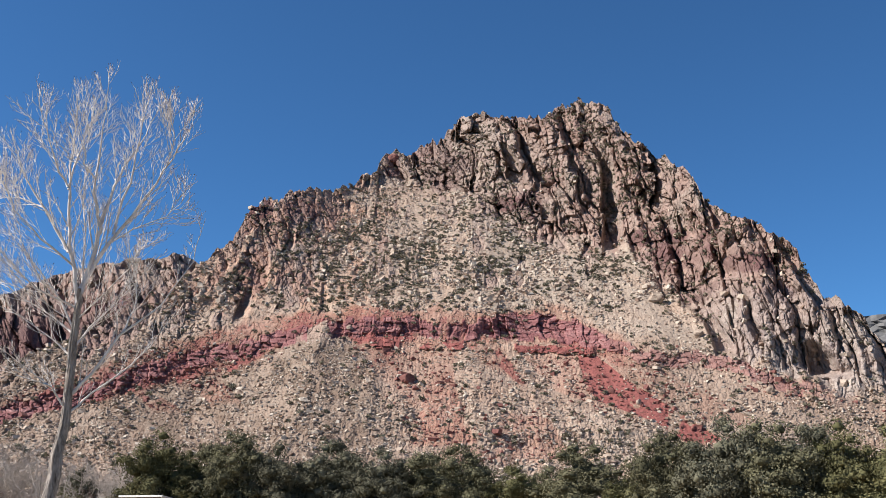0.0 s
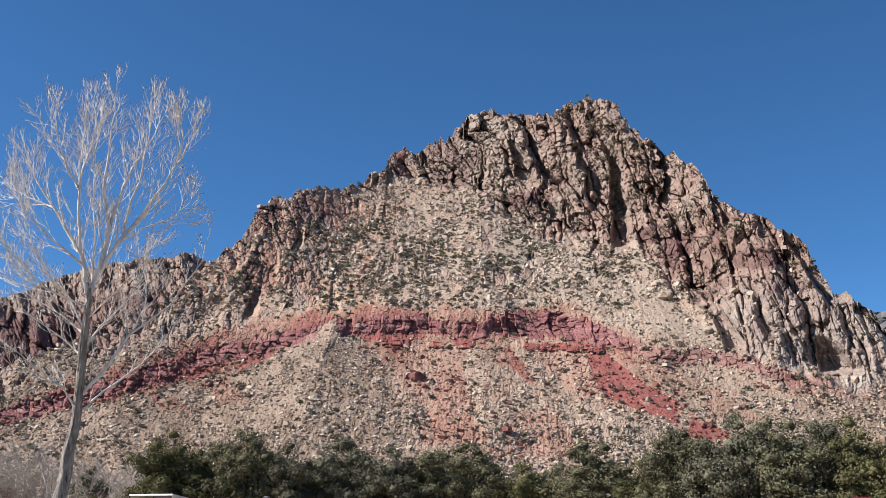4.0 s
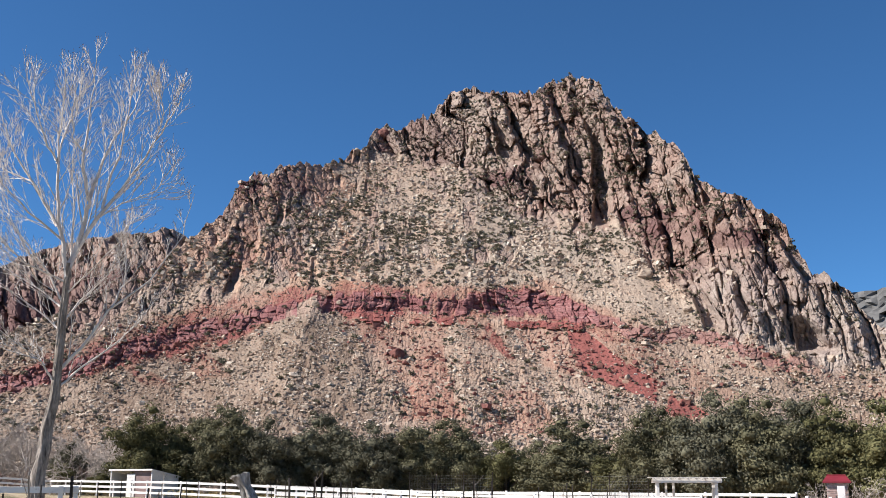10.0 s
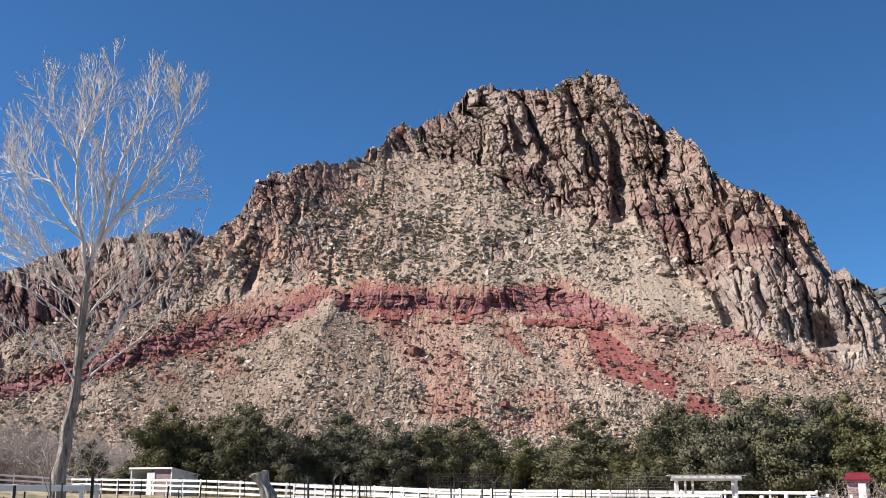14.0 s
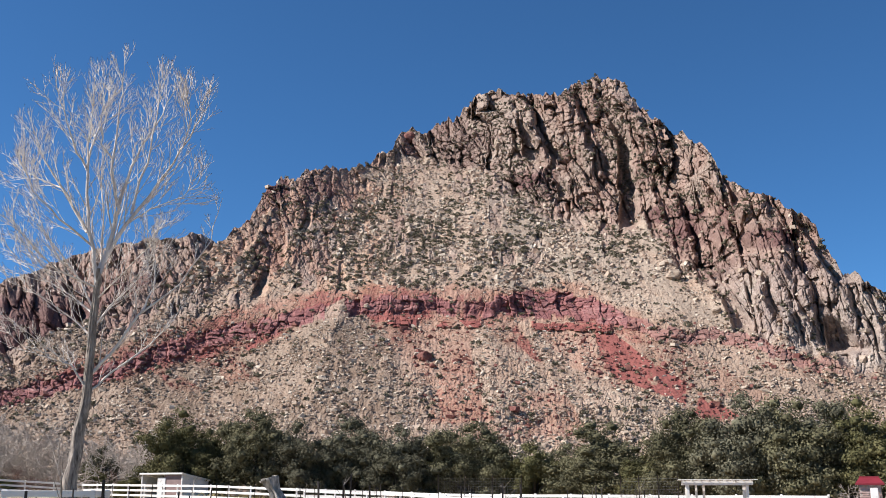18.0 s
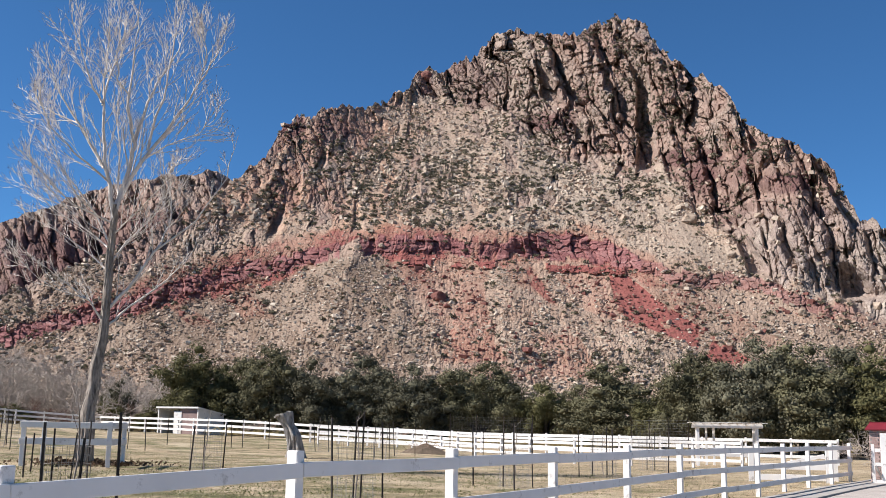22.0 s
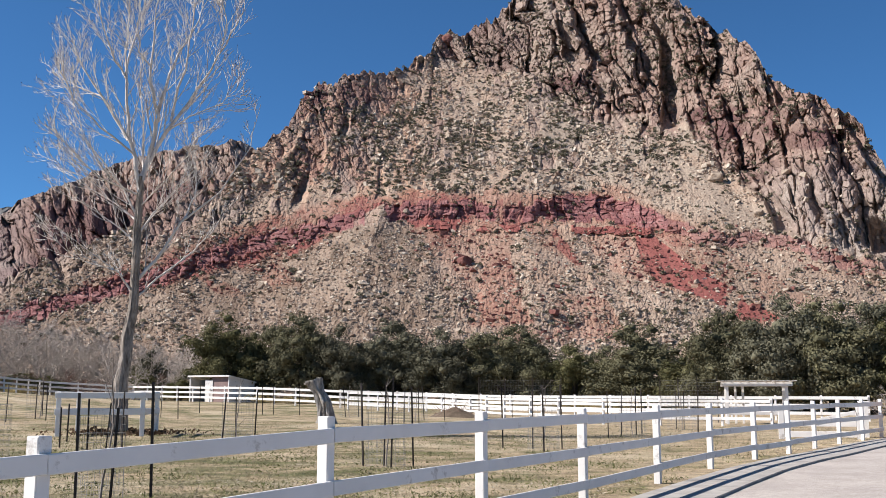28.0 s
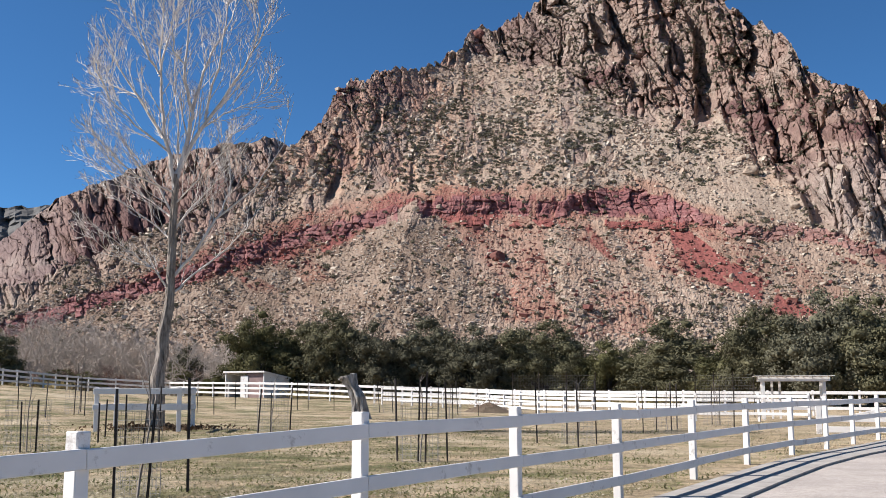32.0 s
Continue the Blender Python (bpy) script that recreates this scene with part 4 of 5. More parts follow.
def arbour():
    a = thing("arbour", at(13.85, 54), "white wooden garden arbour with a thin flat roof", "arbour", turn=-10)
    for x in (-1.42, 1.38):
        for y in (-0.8, 0.8):
            bar("post", (x, y, 0), (x, y, 1.86), 0.14, 0.14, WHITE, a)
    for x in (-0.95, -0.58):
        bar("stile", (x, 0.8, 0), (x, 0.8, 1.86), 0.11, 0.11, WHITE, a)
    for y in (-0.92, 0.92):
        bar("beam", (-1.66, y, 1.95), (1.66, y, 1.95), 0.06, 0.20, WHITE, a)
    for k in range(9):
        x = -1.6 + 3.2 * k / 8
        bar("rafter", (x, -1.0, 2.065), (x, 1.0, 2.065), 0.05, 0.03, WHITE, a)
    for k in range(12):
        y = -1.08 + 2.16 * k / 11
        bar("slat", (-1.86, y, 2.10), (1.86, y, 2.10), 0.15, 0.024, PINK if k % 4 == 2 else WHITE, a)
    for y in (-0.85, 0.85):
        bar("rail", (-1.35, y, 0.55), (1.31, y, 0.55), 0.05, 0.16, WHITE, a)


arbour()


def gate():
    g = thing("field_gate", at(16.95, 37.6), "white board field gate with a diagonal brace, closed", "gate", turn=-12)
    for x in (-1.25, 1.25):
        bar("post", (x, 0, -0.1), (x, 0, 1.12), 0.18, 0.18, WHITE, g)
    for z in (0.16, 0.52):
        bar("board", (-1.15, -0.06, z), (1.15, -0.06, z), 0.04, 0.20, WHITE, g)
    bar("brace", (-0.2, -0.10, 0.60), (1.12, -0.10, 0.90), 0.03, 0.12, WHITE, g)
    h = thing("gate_post", at(19.05, 39.5), "stout white square gate post with a worn top", "post", turn=-12)
    bar("shaft", (0, 0, -0.05), (0, 0, 1.22), 0.30, 0.30, WHITE, h)
    bar("cap", (0, 0, 1.223), (0, 0, 1.26), 0.33, 0.33, WHITE, h)
    d = thing("drive_gate", at(20.97, 37.9), "small white board gate leaf hung by a chain before the pillar", "gate", turn=-21)
    for x, wide in ((0.0, 0.10), (0.36, 0.24)):
        tall = 1.30 if x == 0 else 1.66
        part("stile", box(wide, 0.05, tall, WHITE), d, Matrix.Translation((x, 0, 0.02 + tall / 2)))
    for z in (0.10, 0.66, 1.12):
        bar("board", (0.055, 0, z), (0.235, 0, z), 0.04, 0.12, WHITE, d)
    bar("brace", (0.06, -0.06, 0.62), (0.24, -0.06, 0.22), 0.03, 0.07, DEADWOOD, d, "bare grey timber")
    rings = []
    for k in range(16):
        c = Vector((-0.07 + 0.015 * math.sin(k), -0.05, 1.12 - 0.045 * k))
        rings.append([(c + Vector((0.022 * math.cos(t), 0.012 * math.sin(t * 2), 0.03 * math.sin(t))), 0.006) for t in (0, 1.05, 2.1, 3.14, 4.19, 5.24, 6.28)])
    part("chain", tubes(rings, STEEL), d, label="rusty chain")


gate()


def kiosk():
    """A brick gate pillar under a small red hipped roof."""
    k = thing("gate_pillar", at(21.33, 39.0), "pale brick gate pillar with a small dark red hipped roof", "pillar", turn=-21)
    high, half = 1.78, 0.34
    bar("core", (0, 0, 0), (0, 0, high), 2 * half - 0.03, 2 * half - 0.03, CONCRETE, k, "mortar core")
    rng = random.Random(12)
    rows = 25
    for r in range(rows):
        z = (r + 0.5) * high / rows
        for face in range(4):
            for q in range(3):
                x = -half + 0.012 + (q + 0.5 + (0.25 if r % 2 else -0.25) * (1 if face % 2 else -1)) * (2 * half) / 3
                m = Matrix.Rotation(face * math.pi / 2, 4, "Z") @ Matrix.Translation((max(-half + 0.10, min(half - 0.10, x)), -half + 0.02 + rng.uniform(-0.003, 0.003), z))
                part("brick", box(0.198, 0.05, high / rows - 0.010, BRICK, 0.004), k, m)
    n = 0.46
    v = [(-n, -n, high), (n, -n, high), (n, n, high), (-n, n, high), (-n, -n, high + 0.05), (n, -n, high + 0.05), (n, n, high + 0.05), (-n, n, high + 0.05), (-0.30, 0, high + 0.27), (0.30, 0, high + 0.27)]
    part("roof", mesh_of("roof", v, [(3, 2, 1, 0), (0, 1, 5, 4), (1, 2, 6, 5), (2, 3, 7, 6), (3, 0, 4, 7), (4, 5, 9, 8), (5, 6, 9), (6, 7, 8, 9), (7, 4, 8)], REDROOF), k, label="dark red painted boards")
    bar("ridge", (-0.31, 0, high + 0.275), (0.31, 0, high + 0.275), 0.06, 0.035, REDROOF, k)


kiosk()


def shed():
    """An open-fronted shed with a single-pitch roof that falls to the back."""
    b, w, d, fall = 2.28, 4.5, 3.7, 0.50
    turn = Matrix.Rotation(radians(-23.8), 4, "Z")
    s = thing("loafing_shed", at(-14.5, 94.5) - (turn @ Vector((w / 2, -d / 2, 0))), "low white shed with an open bay and a faded pink wall", "shed", turn=-23.8)
    low = b - fall
    part("back_wall", box(w, 0.10, low, WHITE), s, Matrix.Translation((0, d / 2 - 0.05, low / 2)))
    for x, mat, text in ((w / 2 - 0.05, WHITE, "white board wall"), (-w / 2 + 0.05, WHITE, "white board wall"), (0.30, PINK, "faded pink boards")):
        y0, y1 = -d / 2 + 0.1, d / 2 - 0.12
        v = [(x + e, y, z) for e in (-0.05, 0.05) for y, z in ((y0, 0), (y1, 0), (y1, low), (y0, b - 0.03))]
        part("side_wall", mesh_of("side_wall", v, [(3, 2, 1, 0), (4, 5, 6, 7), (0, 1, 5, 4), (1, 2, 6, 5), (2, 3, 7, 6), (3, 0, 4, 7)], mat), s, label=text)
    part("front_wall", box(1.95, 0.08, b - 0.02, PINK), s, Matrix.Translation((1.20, -d / 2 + 0.12, b / 2 - 0.02)), "faded pink boards")
    door = part("door", box(0.86, 0.05, 1.98, WHITE), s, Matrix.Translation((-0.04, -d / 2 + 0.05, 1.0)), "white plank door")
    part("latch", box(0.04, 0.03, 0.14, STEEL, 0.004), door, Matrix.Translation((0.34, -0.04, 0.05)), "dark steel latch")
    for x in (-w / 2 + 0.06, w / 2 - 0.06):
        part("post", box(0.12, 0.12, b, WHITE), s, Matrix.Translation((x, -d / 2 + 0.06, b / 2)))
    pitch = math.atan2(fall, d)
    part("roof", box(w + 0.16, d + 0.30, 0.06, WHITE), s, Matrix.Translation((0, 0, b - fall / 2 + 0.05)) @ Matrix.Rotation(-pitch, 4, "X"))
    part("fascia", box(w + 0.20, 0.04, 0.15, WHITE), s, Matrix.Translation((0, -d / 2 - 0.16, b + 0.05)))
    for x in (-w / 2 - 0.10, w / 2 + 0.10):
        part("side_fascia", box(0.04, d + 0.28, 0.13, WHITE), s, Matrix.Translation((x, 0, b - fall / 2 + 0.03)) @ Matrix.Rotation(-pitch, 4, "X"))


shed()


def corral():
    c = thing("tree_guard", at(-20.6, 36.5), "white two-rail board guard round the bare tree", "tree guard", turn=8)
    h = 1.43
    for x in (-1.32, 1.32):
        for y in (-1.25, 1.25):
            bar("post", (x, y, 0), (x, y, h), 0.13, 0.13, WHITE, c)
    for z in (0.78, 1.30):
        for y in (-1.25, 1.25):
            bar("rail", (-1.42, y - 0.085, z), (1.42, y - 0.085, z), 0.035, 0.19, WHITE, c)
        for x in (-1.32, 1.32):
            bar("rail", (x + 0.085, -1.25, z), (x + 0.085, 1.25, z), 0.035, 0.19, WHITE, c)


corral()


def stump():
    rng = random.Random(3)
    p, path = Vector((0, 0, -0.05)), []
    for z, x, r in ((-0.05, 0.26, 0.48), (0.08, 0.25, 0.41), (0.25, 0.23, 0.36), (0.45, 0.20, 0.34), (0.65, 0.19, 0.33), (0.85, 0.17, 0.35), (1.0, 0.13, 0.38), (1.15, 0.05, 0.36), (1.3, -0.03, 0.31), (1.42, -0.13, 0.29), (1.55, -0.22, 0.28), (1.68, -0.28, 0.30), (1.8, -0.34, 0.33), (1.90, -0.38, 0.36), (1.97, -0.40, 0.37)):
        path.append((x, z, r))
    n, verts, faces = 48, [], []
    for x, z, r in path:
        for s in range(n):
            t = 2 * math.pi * s / n
            q = r * (1 + 0.34 * noise.noise((math.cos(t) * 2, math.sin(t) * 2, z * 1.4)) + 0.08 * math.sin(5 * t + z * 2) + 0.12 * noise.noise((math.cos(t) * 6, math.sin(t) * 6, z * 3)))
            groove = max(0.0, 1 - abs((t - 4.95) / 0.16)) + 0.8 * max(0.0, 1 - abs((t - 4.35) / 0.14))
            q *= 1 - 0.45 * groove * max(0.0, min(1.0, (0.95 - z) / 0.2)) - 0.18 * max(0.0, 1 - abs((t - 5.3) / 0.3)) * (z > 1.1)
            tilt = (-0.13 * math.cos(t) + 0.12 * noise.noise((math.cos(t) * 3, math.sin(t) * 3, 5))) * (z > 1.8)
            verts.append((x + q * math.cos(t), q * math.sin(t), z - tilt))
    for k in range(len(path) - 1):
        for s in range(n):
            a, b = k * n + s, k * n + (s + 1) % n
            faces.append((a, b, b + n, a + n))
    s = thing("stump", at(-9.55, 48.5), "leaning grey dead tree stump sawn off at the top", "stump")
    part("trunk", mesh_of("trunk", verts, faces, DEADWOOD), s)
    top = verts[-n:]
    part("cut_top", mesh_of("cut_top", [(x, y, z + 0.004) for x, y, z in top], [tuple(range(n))], CUTWOOD), s, label="pale sawn face")


stump()


def heap():
    rng = np.random.default_rng(8)
    h = thing("brush_heap", at(-2.3, 63), "low heap of brown brush and soil on the grass", "heap")
    t = np.linspace(0, 2 * math.pi, 41)[None]
    r = np.linspace(0, 1, 12)[:, None]
    X, Y = 1.6 * r * np.cos(t), 1.1 * r * np.sin(t)
    Z = 0.62 * (1 - r ** 1.3) + 0.35 * (layers(X * 2 + 3, Y * 2, X * 0, 3, 9) - 0.5) * (1 - r) - 0.02
    ob = sheet("soil", X, Y, Z, EARTH)
    ob.parent = h
    twigs = []
    for k in range(90):
        a = Vector((rng.normal(0, 0.6), rng.normal(0, 0.45), rng.uniform(0.1, 0.5)))
        d = Vector(rng.normal(size=3)) * 0.3
        d.z = abs(d.z)
        twigs.append([(a, 0.012), (a + d, 0.006)])
    tagged(part("brushwood", tubes(twigs, RUSSET), h), kind="stuff")


heap()


# ---- steel stakes and wire cages in the meadow ----
# bearing, distance, height
STAKES = [(-26.7, 25.8, 1.15), (-26.0, 25.9, 1.2), (-26.9, 53.1, 1.55), (-25.6, 46.3, 1.5), (-24.2, 49.2, 1.5), (-23.9, 52.3, 1.6), (-23.7, 48.1, 1.5), (-22.1, 14.6, 1.5), (-22.6, 32.2, 1.1), (-23.0, 29.5, 1.05), (-21.6, 27.0, 1.3), (-20.7, 28.1, 1.2), (-20.4, 14.8, 1.3), (-19.9, 29.3, 1.5), (-18.3, 15.9, 1.66), (-18.0, 53.9, 1.5), (-17.1, 52.0, 1.5), (-16.0, 61.1, 1.5), (-14.8, 32.2, 1.45), (-14.1, 34.0, 1.3), (-13.1, 34.1, 1.5)]
STAKES += [(-12.7, 60.5, 1.6), (-12.1, 60.9, 1.6), (-10.7, 60.0, 1.6), (-8.2, 59.1, 1.7), (-7.5, 58.7, 1.7), (-7.2, 22.1, 1.72), (-6.1, 22.1, 1.75), (-5.7, 21.4, 1.85), (-4.5, 22.2, 1.65), (-5.0, 52.6, 1.7), (-4.2, 49.2, 1.7), (-3.9, 56.0, 1.8), (-2.8, 56.0, 1.7), (0.4, 29.9, 1.7), (0.9, 56.5, 1.7), (2.0, 29.4, 1.6), (2.6, 28.0, 1.75), (3.6, 29.5, 1.75)]
STAKES += [(6.1, 36.9, 1.6), (6.8, 39.3, 1.6), (7.6, 39.4, 1.75), (7.9, 40.5, 1.7), (9.7, 45.5, 1.6), (10.1, 45.5, 1.6), (10.8, 41.5, 1.6)]


def stakes():
    bm = bmesh.new()
    for sx, sy, y in ((0.036, 0.006, 0.0), (0.006, 0.034, 0.02)):
        g = bmesh.ops.create_cube(bm, size=1)
        bmesh.ops.scale(bm, vec=(sx, sy, 1.85), verts=g["verts"])
        bmesh.ops.translate(bm, vec=(0, y, 0.88), verts=g["verts"])
    for k in range(22):
        g = bmesh.ops.create_cube(bm, size=1)
        bmesh.ops.scale(bm, vec=(0.014, 0.008, 0.012), verts=g["verts"])
        bmesh.ops.translate(bm, vec=(0, -0.006, 0.2 + 0.072 * k), verts=g["verts"])
    mesh = bpy.data.meshes.new("stake")
    bm.to_mesh(mesh)
    bm.free()
    mesh.materials.append(STEEL)
    rng = random.Random(4)
    for b, d, high in STAKES:
        ob = new("steel_stake", mesh)
        lean = 6 if rng.random() < 0.2 else 1.5
        ob.matrix_basis = Matrix.Translation(at(b, d)) @ pose(0, 0, 0, rng.uniform(-lean, lean), rng.uniform(-lean, lean), rng.uniform(0, 360)) @ Matrix.Diagonal((1.0, 1.0, high / 1.8, 1))
        tagged(ob, "dark rusty steel fence stake driven into the grass", "stake", "stakes in the meadow")


stakes()


def cage(b, d, r, high, sides=10):
    """A young tree in a round cage of welded wire."""
    c = thing("wire_cage", at(b, d), "wire mesh cage round a bare sapling", "cage", "sapling cages")
    paths = []
    rings = int(high / 0.12)
    for k in range(rings + 1):
        z = 0.03 + k * (high - 0.05) / rings
        loop = [Vector((r * math.cos(2 * math.pi * s / sides), r * math.sin(2 * math.pi * s / sides), z)) for s in range(sides + 1)]
        paths.append([(p, 0.0026) for p in loop])
    for s in range(sides * 2):
        t = math.pi * s / sides
        p = Vector((r * math.cos(t), r * math.sin(t), 0)) * (1 if s % 2 == 0 else math.cos(math.pi / sides))
        paths.append([(p, 0.0026), (p + Vector((0, 0, high)), 0.0026)])
    part("mesh", tubes(paths, WIRE), c)
    rng = random.Random(int(d * 10))
    twigs, p = [], Vector((0, 0, 0))
    stem = [(p.copy(), 0.022)]
    for k in range(5):
        p = p + Vector((rng.uniform(-0.05, 0.05), rng.uniform(-0.05, 0.05), 0.33))
        stem.append((p.copy(), 0.02 - 0.003 * k))
        for j in range(2):
            q = p + Vector((rng.uniform(-0.3, 0.3), rng.uniform(-0.3, 0.3), rng.uniform(0.15, 0.4)))
            twigs.append([(p.copy(), 0.008), (q, 0.003)])
    tagged(part("sapling", tubes([stem] + twigs, TWIG), c, label="bare young stem"), kind="stuff")


for b, d, r, h in ((-6.0, 22.0, 0.42, 1.25), (-14.0, 33.6, 0.5, 1.2), (-20.9, 15.3, 0.32, 1.2), (2.6, 29.2, 0.45, 1.2), (-4.4, 51, 0.6, 1.3), (7.4, 39.6, 0.5, 1.3), (10.0, 44.5, 0.6, 1.3), (-26.4, 26, 0.5, 1.2), (-24.0, 50, 0.6, 1.3), (-8.0, 58.5, 0.6, 1.3)):
    cage(b, d, r, h)


def panels():
    """Tall wire netting between poles before the oaks."""
    for b0, b1, d in ((-0.9, 3.6, 61.0), (8.9, 11.9, 60.0)):
        a, b = at(b0, d), at(b1, d - 4)
        n = thing("wire_netting", a, "tall grey wire netting strung between poles", "netting")
        q = b - a
        paths = []
        for k in range(16):
            z = 0.1 + k * 0.14
            paths.append([(Vector((0, 0, z)), 0.0032), (q + Vector((0, 0, z)), 0.0032)])
        m = int(q.length / 0.12)
        for k in range(m + 1):
            p = q * (k / m)
            paths.append([(p, 0.0032), (p + Vector((0, 0, 2.25)), 0.0032)])
        part("net", tubes(paths, WIRE), n)
        for k in range(4):
            p = q * (k / 3)
            part("pole", tubes([[(p, 0.03), (p + Vector((0, 0, 2.4)), 0.03)]], STEEL), n)


panels()


# ---- trees ----
def grow(p, d, length, radius, rng, up=0.25, wander=0.16, steps=6, end=0.35):
    """The way of one branch: places and radii."""
    out = [(p.copy(), radius)]
    for k in range(steps):
        d = (d + Vector((rng.gauss(0, wander), rng.gauss(0, wander), rng.gauss(0, wander) + up / steps))).normalized()
        p = p + d * (length / steps)
        out.append((p.copy(), radius * (1 - (1 - end) * (k + 1) / steps)))
    return out


def fork(path, rng, count, start, long, thin, spread_by, up, paths, level, tips, steps=5, least=0.0075, wander=0.12):
    """Side branches along a branch, and theirs in turn."""
    n = len(path) - 1
    for c in range(count):
        f = start + (1 - start) * (c + rng.random()) / count
        k = min(int(f * n), n - 1)
        w = f * n - k
        p = path[k][0].lerp(path[k + 1][0], w)
        r = (path[k][1] * (1 - w) + path[k + 1][1] * w)
        d = (path[k + 1][0] - path[k][0]).normalized()
        side = d.orthogonal().normalized()
        side = Matrix.Rotation(rng.uniform(0, 2 * math.pi), 3, d) @ side
        e = (d + side * spread_by * rng.uniform(0.6, 1.3)).normalized()
        size = long * rng.uniform(0.6, 1.2) * (1.25 - 0.85 * f)
        b = grow(p, e, size, max(r * thin, least if level < 2 else least * 1.6), rng, up, wander, steps, 0.35)
        paths.append(b)
        if level > 0:
            fork(b, rng, max(3, int(count * (0.75 if wander > 0.1 else 0.42))), 0.2, long * 0.48, 0.6, spread_by, up, paths, level - 1, tips, 4 if level > 1 else 2, least, wander)
        else:
            tips.append(b[-1][0])


def bare_tree():
    """The tall bare poplar in its guard."""
    rng = random.Random(21)
    base = at(-20.33, 37.5)
    side = Vector((math.cos(radians(20.33)), math.sin(radians(20.33)), 0))
    away = Vector((-side.y, side.x, 0))
    t = thing("bare_tree", base, "tall leafless pale-barked poplar with fine twigs", "tree")
    limbs, low = [], set()

    def limb(r0, r1, depth, *pts, of=None, droop=False):
        """A limb through places (across, up); depth: how far its tip reaches away from the eye; of: the limb it springs from."""
        start = 0.0
        if of is not None:
            q = side * pts[0][0] + Vector((0, 0, pts[0][1]))
            start = min(of, key=lambda pr: (Vector((pr[0].dot(side), pr[0].z)) - Vector((q.dot(side), q.z))).length)[0].dot(away)
        pts = [(u, h if h < 13 else 13 + 0.80 * (h - 13)) for u, h in pts]
        out, n = [], len(pts) - 1
        for i in range(n):
            for k in range(3):
                f = (i + k / 3) / n
                u, h = (pts[i][e] + (pts[i + 1][e] - pts[i][e]) * k / 3 for e in (0, 1))
                j = rng.gauss(0, 0.025) if i + k else 0.0
                out.append((side * (u + j) + away * (start + (depth - start) * f) + Vector((0, 0, h)), r0 + (r1 - r0) * f ** 0.8))
        out.append((side * pts[n][0] + away * depth + Vector((0, 0, pts[n][1])), r1))
        limbs.append(out)
        if droop:
            low.add(len(limbs) - 1)
        return out

    trunk = limb(0.27, 0.10, 0.0, (0.10, -0.1), (0.16, 1.6), (0.24, 2.6), (0.36, 3.6), (0.46, 4.55), (0.48, 6.5), (0.51, 8.3), (0.54, 9.0))
    left = limb(0.085, 0.012, 0.2, (0.51, 8.4), (0.30, 9.65), (0.06, 10.55), (-0.12, 12.2), (-0.17, 13.0), (-0.12, 14.9), (-0.15, 17.0))
    mid = limb(0.088, 0.012, -0.3, (0.54, 8.8), (0.94, 10.4), (1.01, 11.2), (0.74, 12.5), (0.73, 13.6), (0.81, 15.6), (0.87, 17.4))
    limb(0.062, 0.010, 0.8, (1.0, 11.3), (1.40, 12.9), (1.65, 13.9), (2.40, 15.75), (2.83, 17.3), of=mid)
    right = limb(0.080, 0.010, -0.9, (0.55, 9.0), (1.35, 10.65), (2.4, 12.3), (2.8, 13.0), (3.5, 14.8), (3.9, 15.8))
    limb(0.030, 0.007, -1.6, (1.39, 10.7), (2.07, 11.15), (3.2, 11.6), (3.7, 12.2), of=right)
    limb(0.050, 0.009, -1.5, (1.48, 11.0), (1.86, 12.85), (2.05, 14.7), (2.26, 16.7), of=right)
    limb(0.030, 0.007, -1.2, (3.1, 13.8), (3.29, 15.0), (3.05, 15.9), of=right)
    back = limb(0.055, 0.008, 0.9, (0.04, 10.3), (-0.70, 11.6), (-1.50, 12.75), (-1.8, 13.45), (-2.1, 14.4), of=left)
    limb(0.030, 0.006, 1.5, (-0.89, 11.9), (-1.77, 12.3), (-2.2, 12.6), (-2.5, 13.2), of=back)
    limb(0.040, 0.007, -1.2, (0.21, 9.85), (-0.9, 10.6), (-1.8, 11.4), (-2.1, 12.0), of=left)
    limb(0.042, 0.007, 0.8, (0.50, 7.5), (-0.05, 8.6), (-1.2, 10.1), (-1.9, 11.4))
    limb(0.036, 0.006, -1.3, (0.52, 8.3), (-0.85, 8.8), (-1.5, 9.3), (-2.5, 10.2))
    limb(0.036, 0.006, 1.6, (0.46, 7.4), (-0.27, 8.05), (-1.6, 8.9), (-2.6, 9.85))
    fall = limb(0.040, 0.006, -0.6, (0.44, 4.8), (-0.05, 5.5), (-1.1, 6.2), (-2.3, 7.1), droop=True)
    limb(0.026, 0.005, -1.6, (-0.09, 5.55), (-1.2, 5.8), (-1.9, 6.2), (-2.4, 6.8), of=fall, droop=True)
    limb(0.034, 0.006, 1.0, (0.46, 6.6), (-0.25, 7.25), (-1.4, 8.05), (-2.7, 8.65), droop=True)
    sweep = limb(0.062, 0.007, -0.7, (0.47, 5.2), (1.14, 6.0), (2.0, 7.4), (3.3, 8.55), (4.3, 10.2), (4.6, 11.8), droop=True)
    limb(0.034, 0.006, 0.2, (2.0, 7.4), (2.43, 8.4), (2.42, 9.4), (2.14, 10.6), of=sweep, droop=True)
    limb(0.040, 0.006, 0.9, (0.46, 4.65), (1.27, 5.45), (2.5, 6.5), (3.1, 7.2), (3.9, 8.5), droop=True)
    limb(0.036, 0.006, 1.2, (0.48, 6.8), (1.0, 7.75), (1.85, 8.8), (2.7, 10.0))
    limb(0.030, 0.006, -1.8, (0.51, 7.9), (1.05, 8.4), (2.05, 9.6), (2.35, 10.2))
